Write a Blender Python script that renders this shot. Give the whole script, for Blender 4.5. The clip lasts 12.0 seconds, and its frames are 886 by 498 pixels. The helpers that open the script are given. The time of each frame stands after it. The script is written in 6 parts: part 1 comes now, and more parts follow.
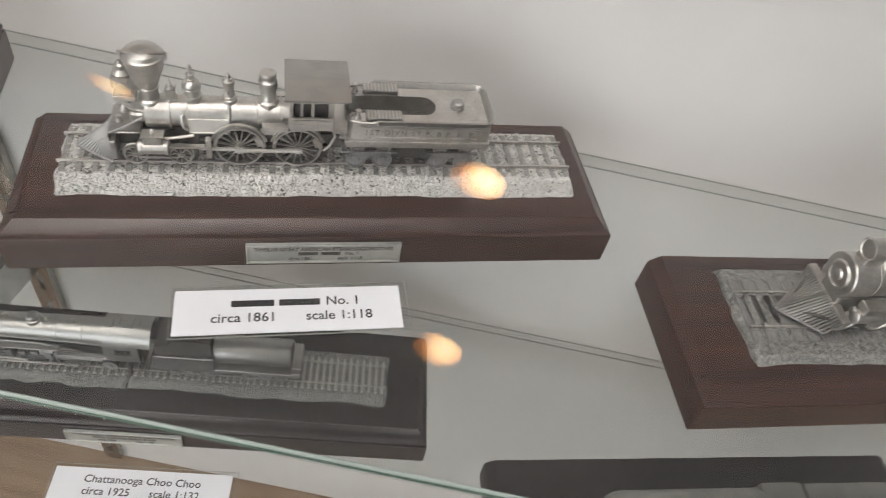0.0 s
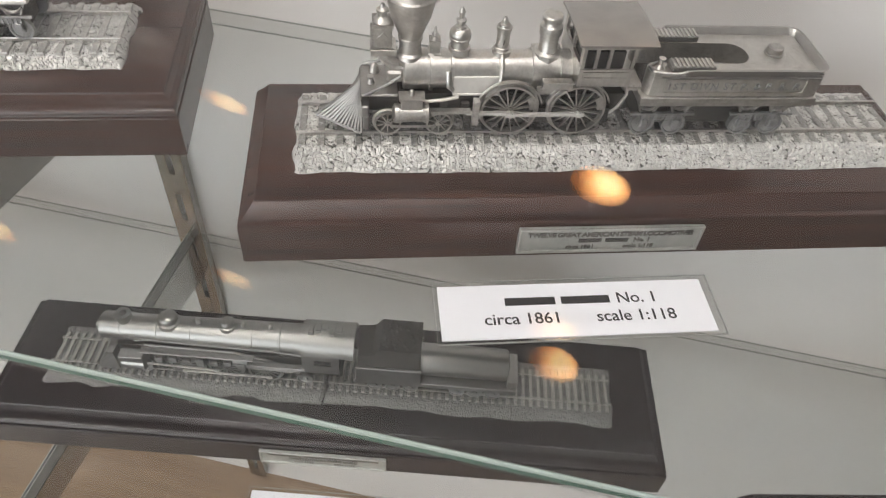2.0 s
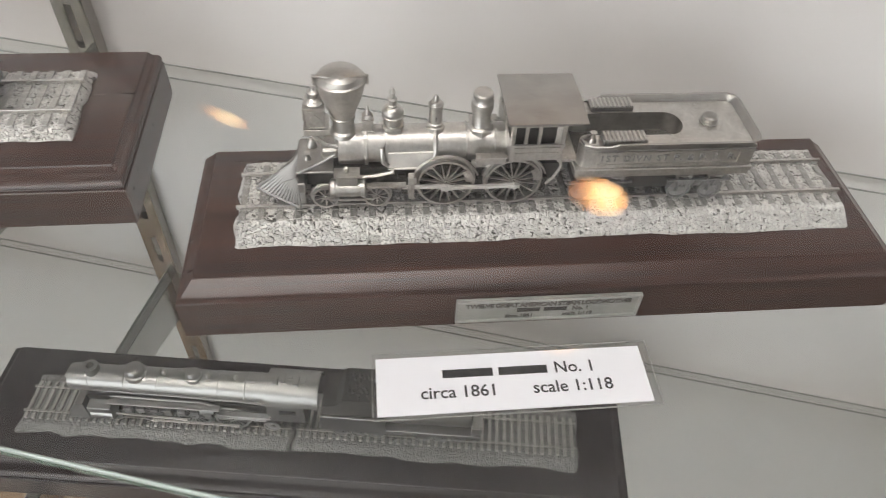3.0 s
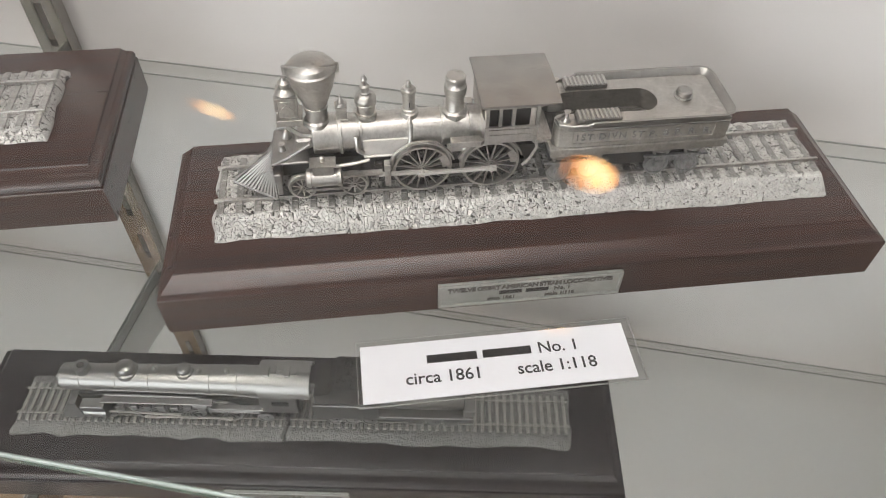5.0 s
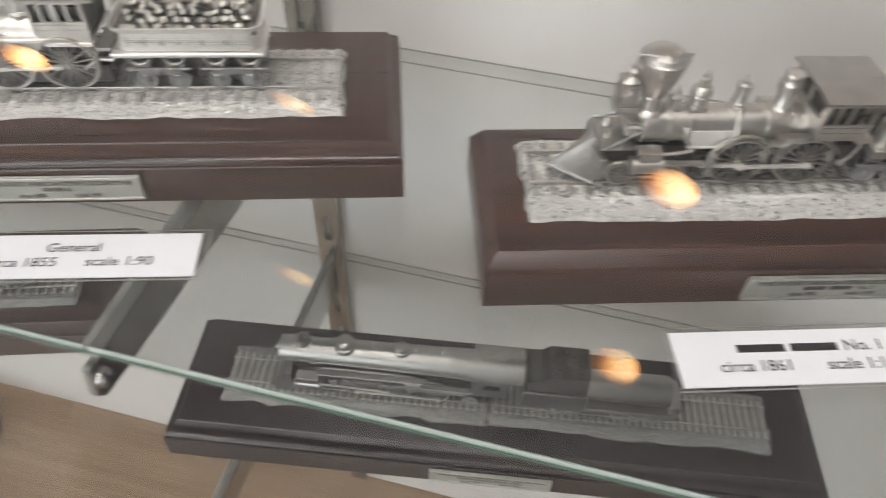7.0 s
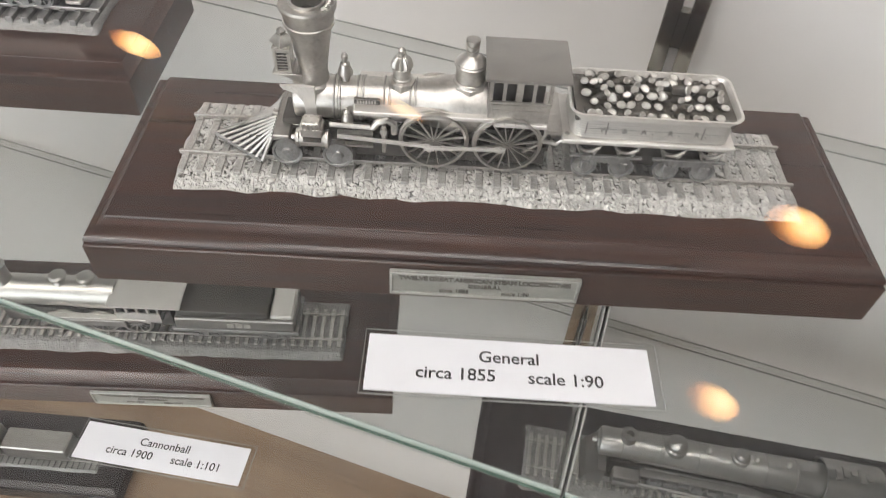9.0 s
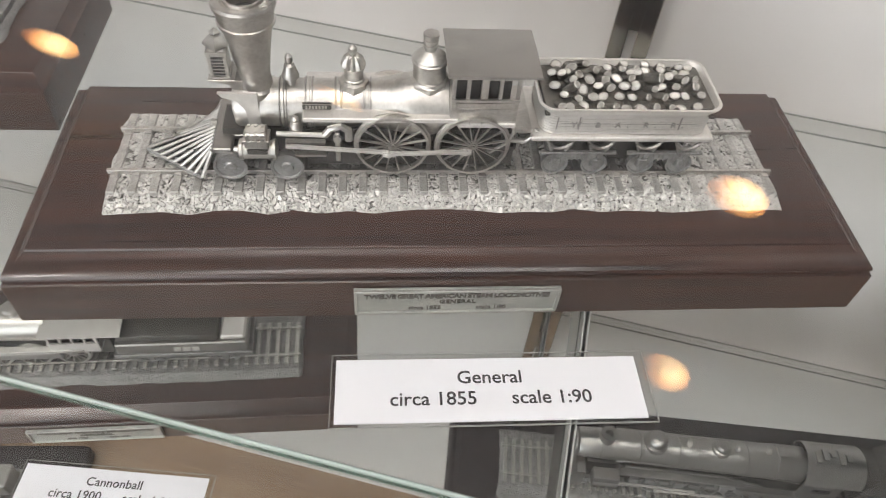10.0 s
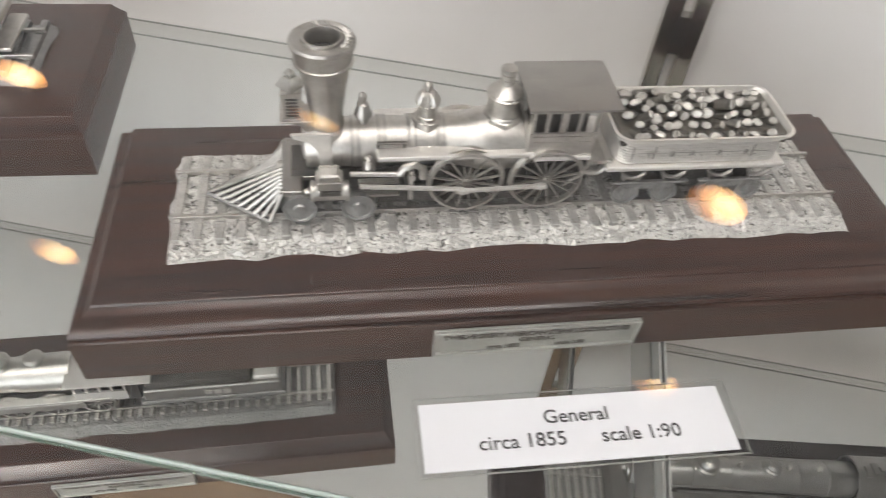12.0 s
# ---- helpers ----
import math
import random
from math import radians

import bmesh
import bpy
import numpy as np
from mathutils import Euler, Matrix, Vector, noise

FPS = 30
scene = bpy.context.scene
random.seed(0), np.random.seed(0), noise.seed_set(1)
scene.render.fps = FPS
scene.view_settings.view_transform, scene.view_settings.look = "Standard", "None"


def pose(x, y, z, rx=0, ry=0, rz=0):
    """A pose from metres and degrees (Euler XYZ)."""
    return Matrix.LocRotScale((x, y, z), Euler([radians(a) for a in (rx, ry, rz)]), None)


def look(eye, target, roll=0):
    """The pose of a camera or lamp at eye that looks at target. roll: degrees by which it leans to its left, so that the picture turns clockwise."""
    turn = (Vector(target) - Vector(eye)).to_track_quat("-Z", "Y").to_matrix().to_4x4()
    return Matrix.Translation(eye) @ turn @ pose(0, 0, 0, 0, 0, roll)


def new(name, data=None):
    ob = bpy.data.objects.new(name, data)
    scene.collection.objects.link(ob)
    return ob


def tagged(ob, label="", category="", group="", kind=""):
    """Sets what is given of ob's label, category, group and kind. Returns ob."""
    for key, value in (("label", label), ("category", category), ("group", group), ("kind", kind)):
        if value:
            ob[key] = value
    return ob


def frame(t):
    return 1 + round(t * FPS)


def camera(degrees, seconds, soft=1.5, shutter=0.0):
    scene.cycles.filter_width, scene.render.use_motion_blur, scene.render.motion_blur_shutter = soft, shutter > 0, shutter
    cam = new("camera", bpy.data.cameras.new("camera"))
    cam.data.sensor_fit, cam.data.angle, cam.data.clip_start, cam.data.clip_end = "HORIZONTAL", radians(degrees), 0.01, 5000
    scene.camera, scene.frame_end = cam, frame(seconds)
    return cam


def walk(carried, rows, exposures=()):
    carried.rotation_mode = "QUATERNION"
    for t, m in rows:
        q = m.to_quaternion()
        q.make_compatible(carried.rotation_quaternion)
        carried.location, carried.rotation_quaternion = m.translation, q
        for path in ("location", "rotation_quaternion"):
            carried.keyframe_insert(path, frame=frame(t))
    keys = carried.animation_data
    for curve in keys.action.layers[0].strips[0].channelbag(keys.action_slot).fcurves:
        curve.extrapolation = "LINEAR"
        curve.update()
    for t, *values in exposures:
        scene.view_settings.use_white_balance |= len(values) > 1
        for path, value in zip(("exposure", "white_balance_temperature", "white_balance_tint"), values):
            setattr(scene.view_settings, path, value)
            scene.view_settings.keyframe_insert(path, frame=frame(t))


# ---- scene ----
# camera: seconds, eye, yaw, pitch, roll
cam = camera(63.2, 12.0, soft=0.8, shutter=0.5)
PATH = [
    (0.0, 0.0651, -0.0844, 0.1834, -1.69, -47.63, 13.16),
    (0.1, 0.0624, -0.0858, 0.1830, -1.44, -47.71, 13.01),
    (0.2, 0.0580, -0.0879, 0.1823, -1.04, -47.83, 12.77),
    (0.3, 0.0527, -0.0905, 0.1814, -0.56, -47.98, 12.48),
    (0.5, 0.0422, -0.0957, 0.1797, 0.41, -48.27, 11.91),
    (1.0, 0.0274, -0.0970, 0.1787, 3.52, -48.46, 9.53),
    (1.5, 0.0189, -0.0727, 0.1613, 6.26, -48.19, 7.03),
    (2.0, 0.0092, -0.0712, 0.1402, 7.92, -47.46, 5.24),
    (2.5, 0.0174, -0.0624, 0.1592, 10.03, -46.93, 3.40),
    (3.0, 0.0241, -0.0558, 0.1549, 9.21, -47.50, 3.51),
    (3.2, 0.0267, -0.0533, 0.1551, 9.16, -48.15, 3.15),
    (5.0, 0.0282, -0.0548, 0.1553, 8.70, -48.77, 1.48),
    (5.5, 0.0273, -0.0536, 0.1550, 8.51, -48.62, 1.51),
    (6.0, 0.0175, -0.0582, 0.1545, 8.82, -48.37, 1.34),
    (6.5, -0.0056, -0.0673, 0.1544, 10.55, -48.42, 1.49),
    (7.0, -0.0428, -0.0779, 0.1533, 11.80, -48.29, 2.78),
    (7.5, -0.0907, -0.0890, 0.1516, 11.30, -48.44, 3.85),
    (7.7, -0.1104, -0.0904, 0.1506, 10.95, -48.56, 4.56),
    (9.3, -0.1633, -0.0628, 0.1483, 16.39, -48.72, 3.93),
    (9.5, -0.1658, -0.0593, 0.1456, 14.59, -48.80, 4.18),
    (10.0, -0.1691, -0.0570, 0.1422, 9.12, -49.56, 5.61),
    (10.5, -0.1767, -0.0549, 0.1432, 5.08, -49.62, 6.43),
    (11.0, -0.1811, -0.0532, 0.1450, 5.29, -49.47, 6.17),
    (11.5, -0.1799, -0.0515, 0.1423, 5.32, -49.03, 6.27),
    (12.0, -0.1941, -0.0557, 0.1408, 5.60, -48.07, 5.99),
]
walk(cam, [(t, pose(x, y, z, 90 + pitch, 0, yaw) @ pose(0, 0, 0, 0, 0, roll)) for t, x, y, z, yaw, pitch, roll in PATH],
     exposures=[(0.0, -0.06), (1.0, 0.04), (12.0, 0.05)])

# ---- world and light ----
world = bpy.data.worlds.new("room_light")
scene.world = world
world.use_nodes = True
world.node_tree.nodes["Background"].inputs[0].default_value = (0.80, 0.77, 0.80, 1)
world.node_tree.nodes["Background"].inputs[1].default_value = 0.25


# ---- materials ----
def nodes_of(name):
    m = bpy.data.materials.new(name)
    m.use_nodes = True
    nt = m.node_tree
    return m, nt, nt.nodes["Principled BSDF"], nt.nodes["Material Output"]


def noise_node(nt, scale, detail=4.0, rough=0.55, stretch=(1, 1, 1), kind="ShaderNodeTexNoise"):
    co = nt.nodes.new("ShaderNodeTexCoord")
    mp = nt.nodes.new("ShaderNodeMapping")
    mp.inputs["Scale"].default_value = stretch
    tx = nt.nodes.new(kind)
    tx.inputs["Scale"].default_value = scale
    if kind == "ShaderNodeTexNoise":
        tx.inputs["Detail"].default_value, tx.inputs["Roughness"].default_value = detail, rough
    nt.links.new(co.outputs["Object"], mp.inputs["Vector"])
    nt.links.new(mp.outputs["Vector"], tx.inputs["Vector"])
    return tx


def ramp(nt, src, stops):
    r = nt.nodes.new("ShaderNodeValToRGB")
    el = r.color_ramp.elements
    while len(el) < len(stops):
        el.new(0.5)
    for e, (p, c) in zip(el, stops):
        e.position, e.color = p, (*c, 1) if len(c) == 3 else c
    nt.links.new(src, r.inputs[0])
    return r


def bump(nt, bsdf, src, strength, distance, socket="Normal"):
    b = nt.nodes.new("ShaderNodeBump")
    b.inputs["Strength"].default_value, b.inputs["Distance"].default_value = strength, distance
    nt.links.new(src, b.inputs["Height"])
    nt.links.new(b.outputs[0], bsdf.inputs[socket])


def two_scale(name, dark, light, fine, coarse, rough, metal=0.0, bump_amt=0.0, stretch=(1, 1, 1), coat=0.0, spec=0.5, rough_var=0.08, coat_rough=0.15, span=(0.32, 0.68), detail=5):
    m, nt, p, _ = nodes_of(name)
    a, b = noise_node(nt, fine, detail, 0.6, stretch), noise_node(nt, coarse, 3, 0.5, stretch)
    mix = nt.nodes.new("ShaderNodeMath")
    mix.operation = "MULTIPLY_ADD"
    mix.inputs[1].default_value = 0.55
    half = nt.nodes.new("ShaderNodeMath")
    half.operation = "MULTIPLY"
    half.inputs[1].default_value = 0.45
    nt.links.new(b.outputs[0], half.inputs[0])
    nt.links.new(a.outputs[0], mix.inputs[0])
    nt.links.new(half.outputs[0], mix.inputs[2])
    r = ramp(nt, mix.outputs[0], [(span[0], dark), (span[1], light)])
    nt.links.new(r.outputs[0], p.inputs["Base Color"])
    p.inputs["Metallic"].default_value = metal
    p.inputs["Specular IOR Level"].default_value = spec
    p.inputs["Coat Weight"].default_value = coat
    p.inputs["Coat Roughness"].default_value = coat_rough
    rr = nt.nodes.new("ShaderNodeMapRange")
    rr.inputs[3].default_value, rr.inputs[4].default_value = rough - rough_var, rough + rough_var
    nt.links.new(b.outputs[0], rr.inputs[0])
    nt.links.new(rr.outputs[0], p.inputs["Roughness"])
    if bump_amt:
        bump(nt, p, a.outputs[0], 1.0, bump_amt)
    return m


def glass_mat(name, tint, rough=0.0, gain=1.0):
    """A clear pane: see-through with a tint, and Schlick's gloss."""
    m, nt, p, out = nodes_of(name)
    nt.nodes.remove(p)
    tr, gl = nt.nodes.new("ShaderNodeBsdfTransparent"), nt.nodes.new("ShaderNodeBsdfGlossy")
    tr.inputs[0].default_value = (*tint, 1)
    gl.inputs["Roughness"].default_value = rough
    lw = nt.nodes.new("ShaderNodeLayerWeight")
    lw.inputs[0].default_value = 0.5
    pw = nt.nodes.new("ShaderNodeMath")
    pw.operation, pw.inputs[1].default_value = "POWER", 5.0
    ma = nt.nodes.new("ShaderNodeMath")
    ma.operation, ma.inputs[1].default_value, ma.inputs[2].default_value = "MULTIPLY_ADD", 0.9 * gain, 0.04 * gain
    mx = nt.nodes.new("ShaderNodeMixShader")
    nt.links.new(lw.outputs["Facing"], pw.inputs[0])
    nt.links.new(pw.outputs[0], ma.inputs[0])
    nt.links.new(ma.outputs[0], mx.inputs[0])
    nt.links.new(tr.outputs[0], mx.inputs[1])
    nt.links.new(gl.outputs[0], mx.inputs[2])
    nt.links.new(mx.outputs[0], out.inputs[0])
    return m


def glow_mat(name, colour, strength):
    m, nt, p, out = nodes_of(name)
    e = nt.nodes.new("ShaderNodeEmission")
    e.inputs[0].default_value, e.inputs[1].default_value = (*colour, 1), strength
    nt.links.new(e.outputs[0], out.inputs[0])
    return m


WALL = two_scale("cream_laminate", (0.67, 0.65, 0.632), (0.73, 0.71, 0.692), 60, 4, 0.45, bump_amt=0.00002)
ROOM = two_scale("painted_plaster", (0.58, 0.58, 0.58), (0.66, 0.66, 0.66), 12, 1.5, 0.8)
CEIL = two_scale("ceiling_paint", (0.74, 0.75, 0.77), (0.8, 0.81, 0.83), 10, 1, 0.9)
# Floor is unseen; its pale colour is chosen to bounce light upward.
FLOOR_BOUNCE = two_scale("bounce_floor", (0.36, 0.33, 0.29), (0.48, 0.45, 0.40), 200, 5, 0.9)
DECK = two_scale("oak_deck", (0.25, 0.160, 0.098), (0.40, 0.285, 0.19), 45, 9, 0.5, stretch=(0.35, 7, 1), bump_amt=0.00005, span=(0.36, 0.64))
WOOD = two_scale("mahogany_varnish", (0.0115, 0.0064, 0.0056), (0.074, 0.0355, 0.0265), 1300, 260, 0.30, stretch=(0.022, 1, 1), coat=0.5, coat_rough=0.2, spec=0.35, span=(0.35, 0.67), detail=2.0)
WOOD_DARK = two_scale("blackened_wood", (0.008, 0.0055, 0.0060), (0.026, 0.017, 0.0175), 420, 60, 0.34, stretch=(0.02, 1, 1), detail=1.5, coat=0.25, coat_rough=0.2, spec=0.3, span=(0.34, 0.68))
TIE = two_scale("tie_pewter", (0.30, 0.293, 0.277), (0.57, 0.558, 0.53), 1800, 400, 0.48, metal=0.55, bump_amt=0.00003)
# Darker copy of the tie metal: shade of sunken ties put into colour.
TIE_SHADED = two_scale("shaded_tie_pewter", (0.20, 0.195, 0.183), (0.42, 0.41, 0.388), 1800, 400, 0.46, metal=0.6, bump_amt=0.00003)
PITTED = two_scale("pitted_pewter", (0.09, 0.089, 0.084), (0.40, 0.395, 0.375), 2600, 700, 0.5, metal=0.5, bump_amt=0.00005, span=(0.38, 0.62))
DULL = two_scale("dull_pewter_bed", (0.17, 0.168, 0.163), (0.40, 0.395, 0.385), 1900, 400, 0.42, metal=0.6, span=(0.34, 0.68))
# Darker pewter; on the banded model it carries the dimming of the lower shelf.
GREY = two_scale("grey_pewter", (0.30, 0.29, 0.275), (0.47, 0.455, 0.43), 1500, 190, 0.42, metal=1.0, bump_amt=0.000012, rough_var=0.06)
# Satin metal of the long train, darkened for being seen through glass layers.
SATIN = two_scale("satin_pewter_dimmed", (0.30, 0.29, 0.28), (0.45, 0.438, 0.423), 1500, 190, 0.36, metal=1.0, bump_amt=0.000012, rough_var=0.06)
PEWTER = two_scale("antique_pewter", (0.40, 0.385, 0.36), (0.67, 0.65, 0.615), 1300, 260, 0.39, metal=1.0, bump_amt=0.000016, rough_var=0.07)
# Pale metal of the polished rods; on the log tender it replaces missing light.
BRIGHT = two_scale("polished_lit_pewter", (0.66, 0.64, 0.61), (0.84, 0.82, 0.785), 900, 160, 0.42, metal=0.7)
LOGEND = two_scale("log_end_pewter", (0.38, 0.365, 0.34), (0.72, 0.70, 0.66), 1600, 420, 0.45, metal=0.7, bump_amt=0.00006)
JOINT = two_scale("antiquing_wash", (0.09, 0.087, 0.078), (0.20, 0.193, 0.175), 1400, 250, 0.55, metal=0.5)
STONE = two_scale("pewter_ballast", (0.40, 0.395, 0.375), (0.74, 0.73, 0.70), 2200, 420, 0.46, metal=0.5, bump_amt=0.00002)
# Dark metal; on inner frames, gear and slots it paints shade between parts.
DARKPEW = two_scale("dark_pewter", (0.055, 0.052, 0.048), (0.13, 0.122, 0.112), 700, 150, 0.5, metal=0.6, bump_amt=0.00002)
PLATE = two_scale("nameplate_pewter", (0.36, 0.37, 0.345), (0.52, 0.52, 0.49), 600, 90, 0.4, metal=0.75)
CARD = two_scale("white_card", (0.78, 0.79, 0.825), (0.82, 0.83, 0.865), 300, 30, 0.5, coat=0.6, coat_rough=0.03, spec=0.3)
INK = two_scale("black_ink", (0.012, 0.012, 0.013), (0.025, 0.025, 0.027), 500, 80, 0.5)
STEEL = two_scale("chromed_steel", (0.50, 0.50, 0.49), (0.66, 0.66, 0.65), 500, 40, 0.16, metal=1.0, stretch=(1, 1, 0.15))
BRACKET = two_scale("brushed_bracket_steel", (0.38, 0.377, 0.367), (0.50, 0.496, 0.483), 400, 40, 0.2, metal=1.0)
STANDARD = two_scale("polished_steel_upright", (0.40, 0.38, 0.35), (0.52, 0.50, 0.46), 300, 30, 0.16, metal=1.0, rough_var=0.05)
# Black that paints shade in the funnel, the cab and behind pilot bars.
BLACK = two_scale("black_shade", (0.01, 0.01, 0.01), (0.03, 0.028, 0.025), 100, 20, 0.7)
RUBBER = two_scale("black_rubber", (0.015, 0.015, 0.015), (0.03, 0.03, 0.03), 300, 60, 0.7)
GLASS = glass_mat("clear_pane", (0.99, 0.99, 0.986))
SHELF_GLASS = glass_mat("shelf_glass", (0.921, 0.931, 0.924))
FILM = glass_mat("laminate_film", (0.97, 0.97, 0.97), 0.02)
EDGE = two_scale("green_glass_edge", (0.27, 0.33, 0.30), (0.42, 0.48, 0.445), 90, 15, 0.12, stretch=(0.1, 1, 1), spec=0.8)
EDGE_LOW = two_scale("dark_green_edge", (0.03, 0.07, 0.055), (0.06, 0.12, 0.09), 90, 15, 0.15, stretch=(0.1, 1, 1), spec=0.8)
# Log sides and lettering; kept dark so gaps between logs look shaded.
LOGSIDE = two_scale("log_pewter", (0.09, 0.085, 0.076), (0.27, 0.254, 0.229), 900, 200, 0.45, metal=0.8)
ARRIS = two_scale("ground_glass_arris", (0.22, 0.225, 0.21), (0.34, 0.345, 0.325), 200, 30, 0.4)
EDGE_ROUGH = two_scale("chipped_glass_edge", (0.27, 0.28, 0.265), (0.46, 0.47, 0.45), 1500, 120, 0.4, span=(0.34, 0.66))


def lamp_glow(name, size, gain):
    """Amber glow, brightest round a low centre; its dim rim imitates soft focus."""
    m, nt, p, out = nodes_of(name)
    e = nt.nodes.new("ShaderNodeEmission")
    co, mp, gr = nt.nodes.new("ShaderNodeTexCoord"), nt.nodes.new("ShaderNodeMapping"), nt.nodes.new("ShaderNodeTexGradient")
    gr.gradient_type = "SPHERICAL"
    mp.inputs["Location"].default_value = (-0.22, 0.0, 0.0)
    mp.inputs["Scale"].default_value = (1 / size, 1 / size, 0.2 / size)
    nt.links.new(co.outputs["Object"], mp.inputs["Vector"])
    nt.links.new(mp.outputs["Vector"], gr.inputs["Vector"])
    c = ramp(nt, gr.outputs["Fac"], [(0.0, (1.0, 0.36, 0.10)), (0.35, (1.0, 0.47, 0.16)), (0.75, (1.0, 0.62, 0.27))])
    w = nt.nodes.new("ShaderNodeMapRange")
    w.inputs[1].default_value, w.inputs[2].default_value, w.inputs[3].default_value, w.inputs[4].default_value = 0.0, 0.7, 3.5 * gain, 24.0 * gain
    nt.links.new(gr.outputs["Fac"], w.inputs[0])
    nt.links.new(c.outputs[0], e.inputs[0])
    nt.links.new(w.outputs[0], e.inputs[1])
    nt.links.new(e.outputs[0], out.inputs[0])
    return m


# Glow of the supposed ceiling panels, strength set to suit the case.
PANEL = glow_mat("added_panel_glow", (1.0, 0.945, 0.915), 6.8)
# Added frontal light, no such source known: brightens upright faces and the lower wall.
FRONT_GLOW = glow_mat("added_front_glow", (0.93, 0.955, 0.985), 4.2)


# ---- mesh helpers ----
def bm_new():
    return bmesh.new()


def part(name, bm, material, parent=None, label="", smooth=35):
    me = bpy.data.meshes.new(name)
    bmesh.ops.recalc_face_normals(bm, faces=bm.faces[:])
    bm.to_mesh(me)
    bm.free()
    for m in material if isinstance(material, (list, tuple)) else [material]:
        me.materials.append(m)
    if smooth:
        me.shade_smooth()
        me.set_sharp_from_angle(angle=radians(smooth))
    ob = new(name, me)
    ob.parent = parent
    if label:
        tagged(ob, label)
    return ob


def again(ob, dx=0.0, dy=0.0, dz=0.0, rx=0.0, ry=0.0, rz=0.0):
    """A second piece on the same mesh under the same parent, shifted."""
    o = ob.copy()
    scene.collection.objects.link(o)
    o.parent = ob.parent
    o.matrix_basis = ob.matrix_basis @ pose(dx, dy, dz, rx, ry, rz)
    return o


def box(bm, x0, x1, y0, y1, z0, z1, bev=0.0, seg=1):
    vs = [bm.verts.new((x, y, z)) for x in (x0, x1) for y in (y0, y1) for z in (z0, z1)]
    fs = [bm.faces.new([vs[i] for i in f]) for f in ((0, 1, 3, 2), (4, 6, 7, 5), (0, 4, 5, 1), (2, 3, 7, 6), (0, 2, 6, 4), (1, 5, 7, 3))]
    if bev:
        es = list({e for f in fs for e in f.edges})
        bmesh.ops.bevel(bm, geom=es, offset=bev, segments=seg, affect="EDGES", profile=0.5)
    return vs


def lathe(bm, prof, at, axis="z", seg=24, squash=(1, 1)):
    """Turn a profile of (radius, height) round an axis through at."""
    rings = []
    for r, h in prof:
        ring = []
        for i in range(seg):
            a = 2 * math.pi * i / seg
            c, s = r * math.cos(a) * squash[0], r * math.sin(a) * squash[1]
            p = {"z": (c, s, h), "x": (h, c, s), "y": (s, h, c)}[axis]
            ring.append(bm.verts.new((at[0] + p[0], at[1] + p[1], at[2] + p[2])))
        rings.append(ring)
    for a, b in zip(rings, rings[1:]):
        for i in range(seg):
            bm.faces.new((a[i], a[(i + 1) % seg], b[(i + 1) % seg], b[i]))
    for ring in (rings[0], rings[-1]):
        bm.faces.new(ring)


def tube(bm, pts, r, seg=8):
    pts = [Vector(p) for p in pts]
    rings = []
    for i, p in enumerate(pts):
        d = (pts[min(i + 1, len(pts) - 1)] - pts[max(i - 1, 0)]).normalized()
        u = d.orthogonal().normalized() if i == 0 else (rings_u - d * rings_u.dot(d)).normalized()
        rings_u = u
        w = d.cross(u)
        rings.append([bm.verts.new(p + r * (u * math.cos(2 * math.pi * k / seg) + w * math.sin(2 * math.pi * k / seg))) for k in range(seg)])
    for a, b in zip(rings, rings[1:]):
        for k in range(seg):
            bm.faces.new((a[k], a[(k + 1) % seg], b[(k + 1) % seg], b[k]))
    bm.faces.new(rings[0]), bm.faces.new(rings[-1])


def prism(bm, poly, axis, a, b):
    """Extrude a polygon of two coordinates along an axis from a to b."""
    def place(p, h):
        return {"x": (h, p[0], p[1]), "y": (p[0], h, p[1]), "z": (p[0], p[1], h)}[axis]
    lo, hi = [bm.verts.new(place(p, a)) for p in poly], [bm.verts.new(place(p, b)) for p in poly]
    n = len(poly)
    for i in range(n):
        bm.faces.new((lo[i], lo[(i + 1) % n], hi[(i + 1) % n], hi[i]))
    bm.faces.new(lo), bm.faces.new(hi)


def lathe_ring_z(bm, r0, r1, z0, z1, at, seg):
    rings = [[bm.verts.new((at[0] + r * math.cos(2 * math.pi * i / seg), at[1] + r * math.sin(2 * math.pi * i / seg), z)) for i in range(seg)] for r, z in ((r0, z0), (r1, z0), (r1, z1), (r0, z1))]
    for k in range(4):
        a, b = rings[k], rings[(k + 1) % 4]
        for i in range(seg):
            bm.faces.new((a[i], a[(i + 1) % seg], b[(i + 1) % seg], b[i]))


def text_mesh(words, size, depth=0.0, align="CENTER", spacing=1.0, shear=0.0, bold=0.012):
    cu = bpy.data.curves.new("text", "FONT")
    cu.body, cu.size, cu.extrude, cu.align_x, cu.space_character, cu.shear = words, size, depth, align, spacing, shear
    cu.resolution_u, cu.offset = 3, size * bold
    ob = new("text", cu)
    bpy.context.view_layer.update()
    me = bpy.data.meshes.new_from_object(ob.evaluated_get(bpy.context.evaluated_depsgraph_get()))
    bpy.data.objects.remove(ob)
    return me


def lettering(words, size, m, parent, material, depth=0.0, align="CENTER", spacing=1.0, name="lettering", shear=0.0, bold=0.012):
    me = text_mesh(words, size, depth, align, spacing, shear, bold)
    me.materials.clear()
    me.materials.append(material)
    ob = new(name, me)
    ob.parent, ob.matrix_basis = parent, m
    return ob


def thing(name, m, label, category, group=""):
    e = new(name)
    e.empty_display_size = 0.02
    e.matrix_basis = m
    return tagged(e, label, category, group)


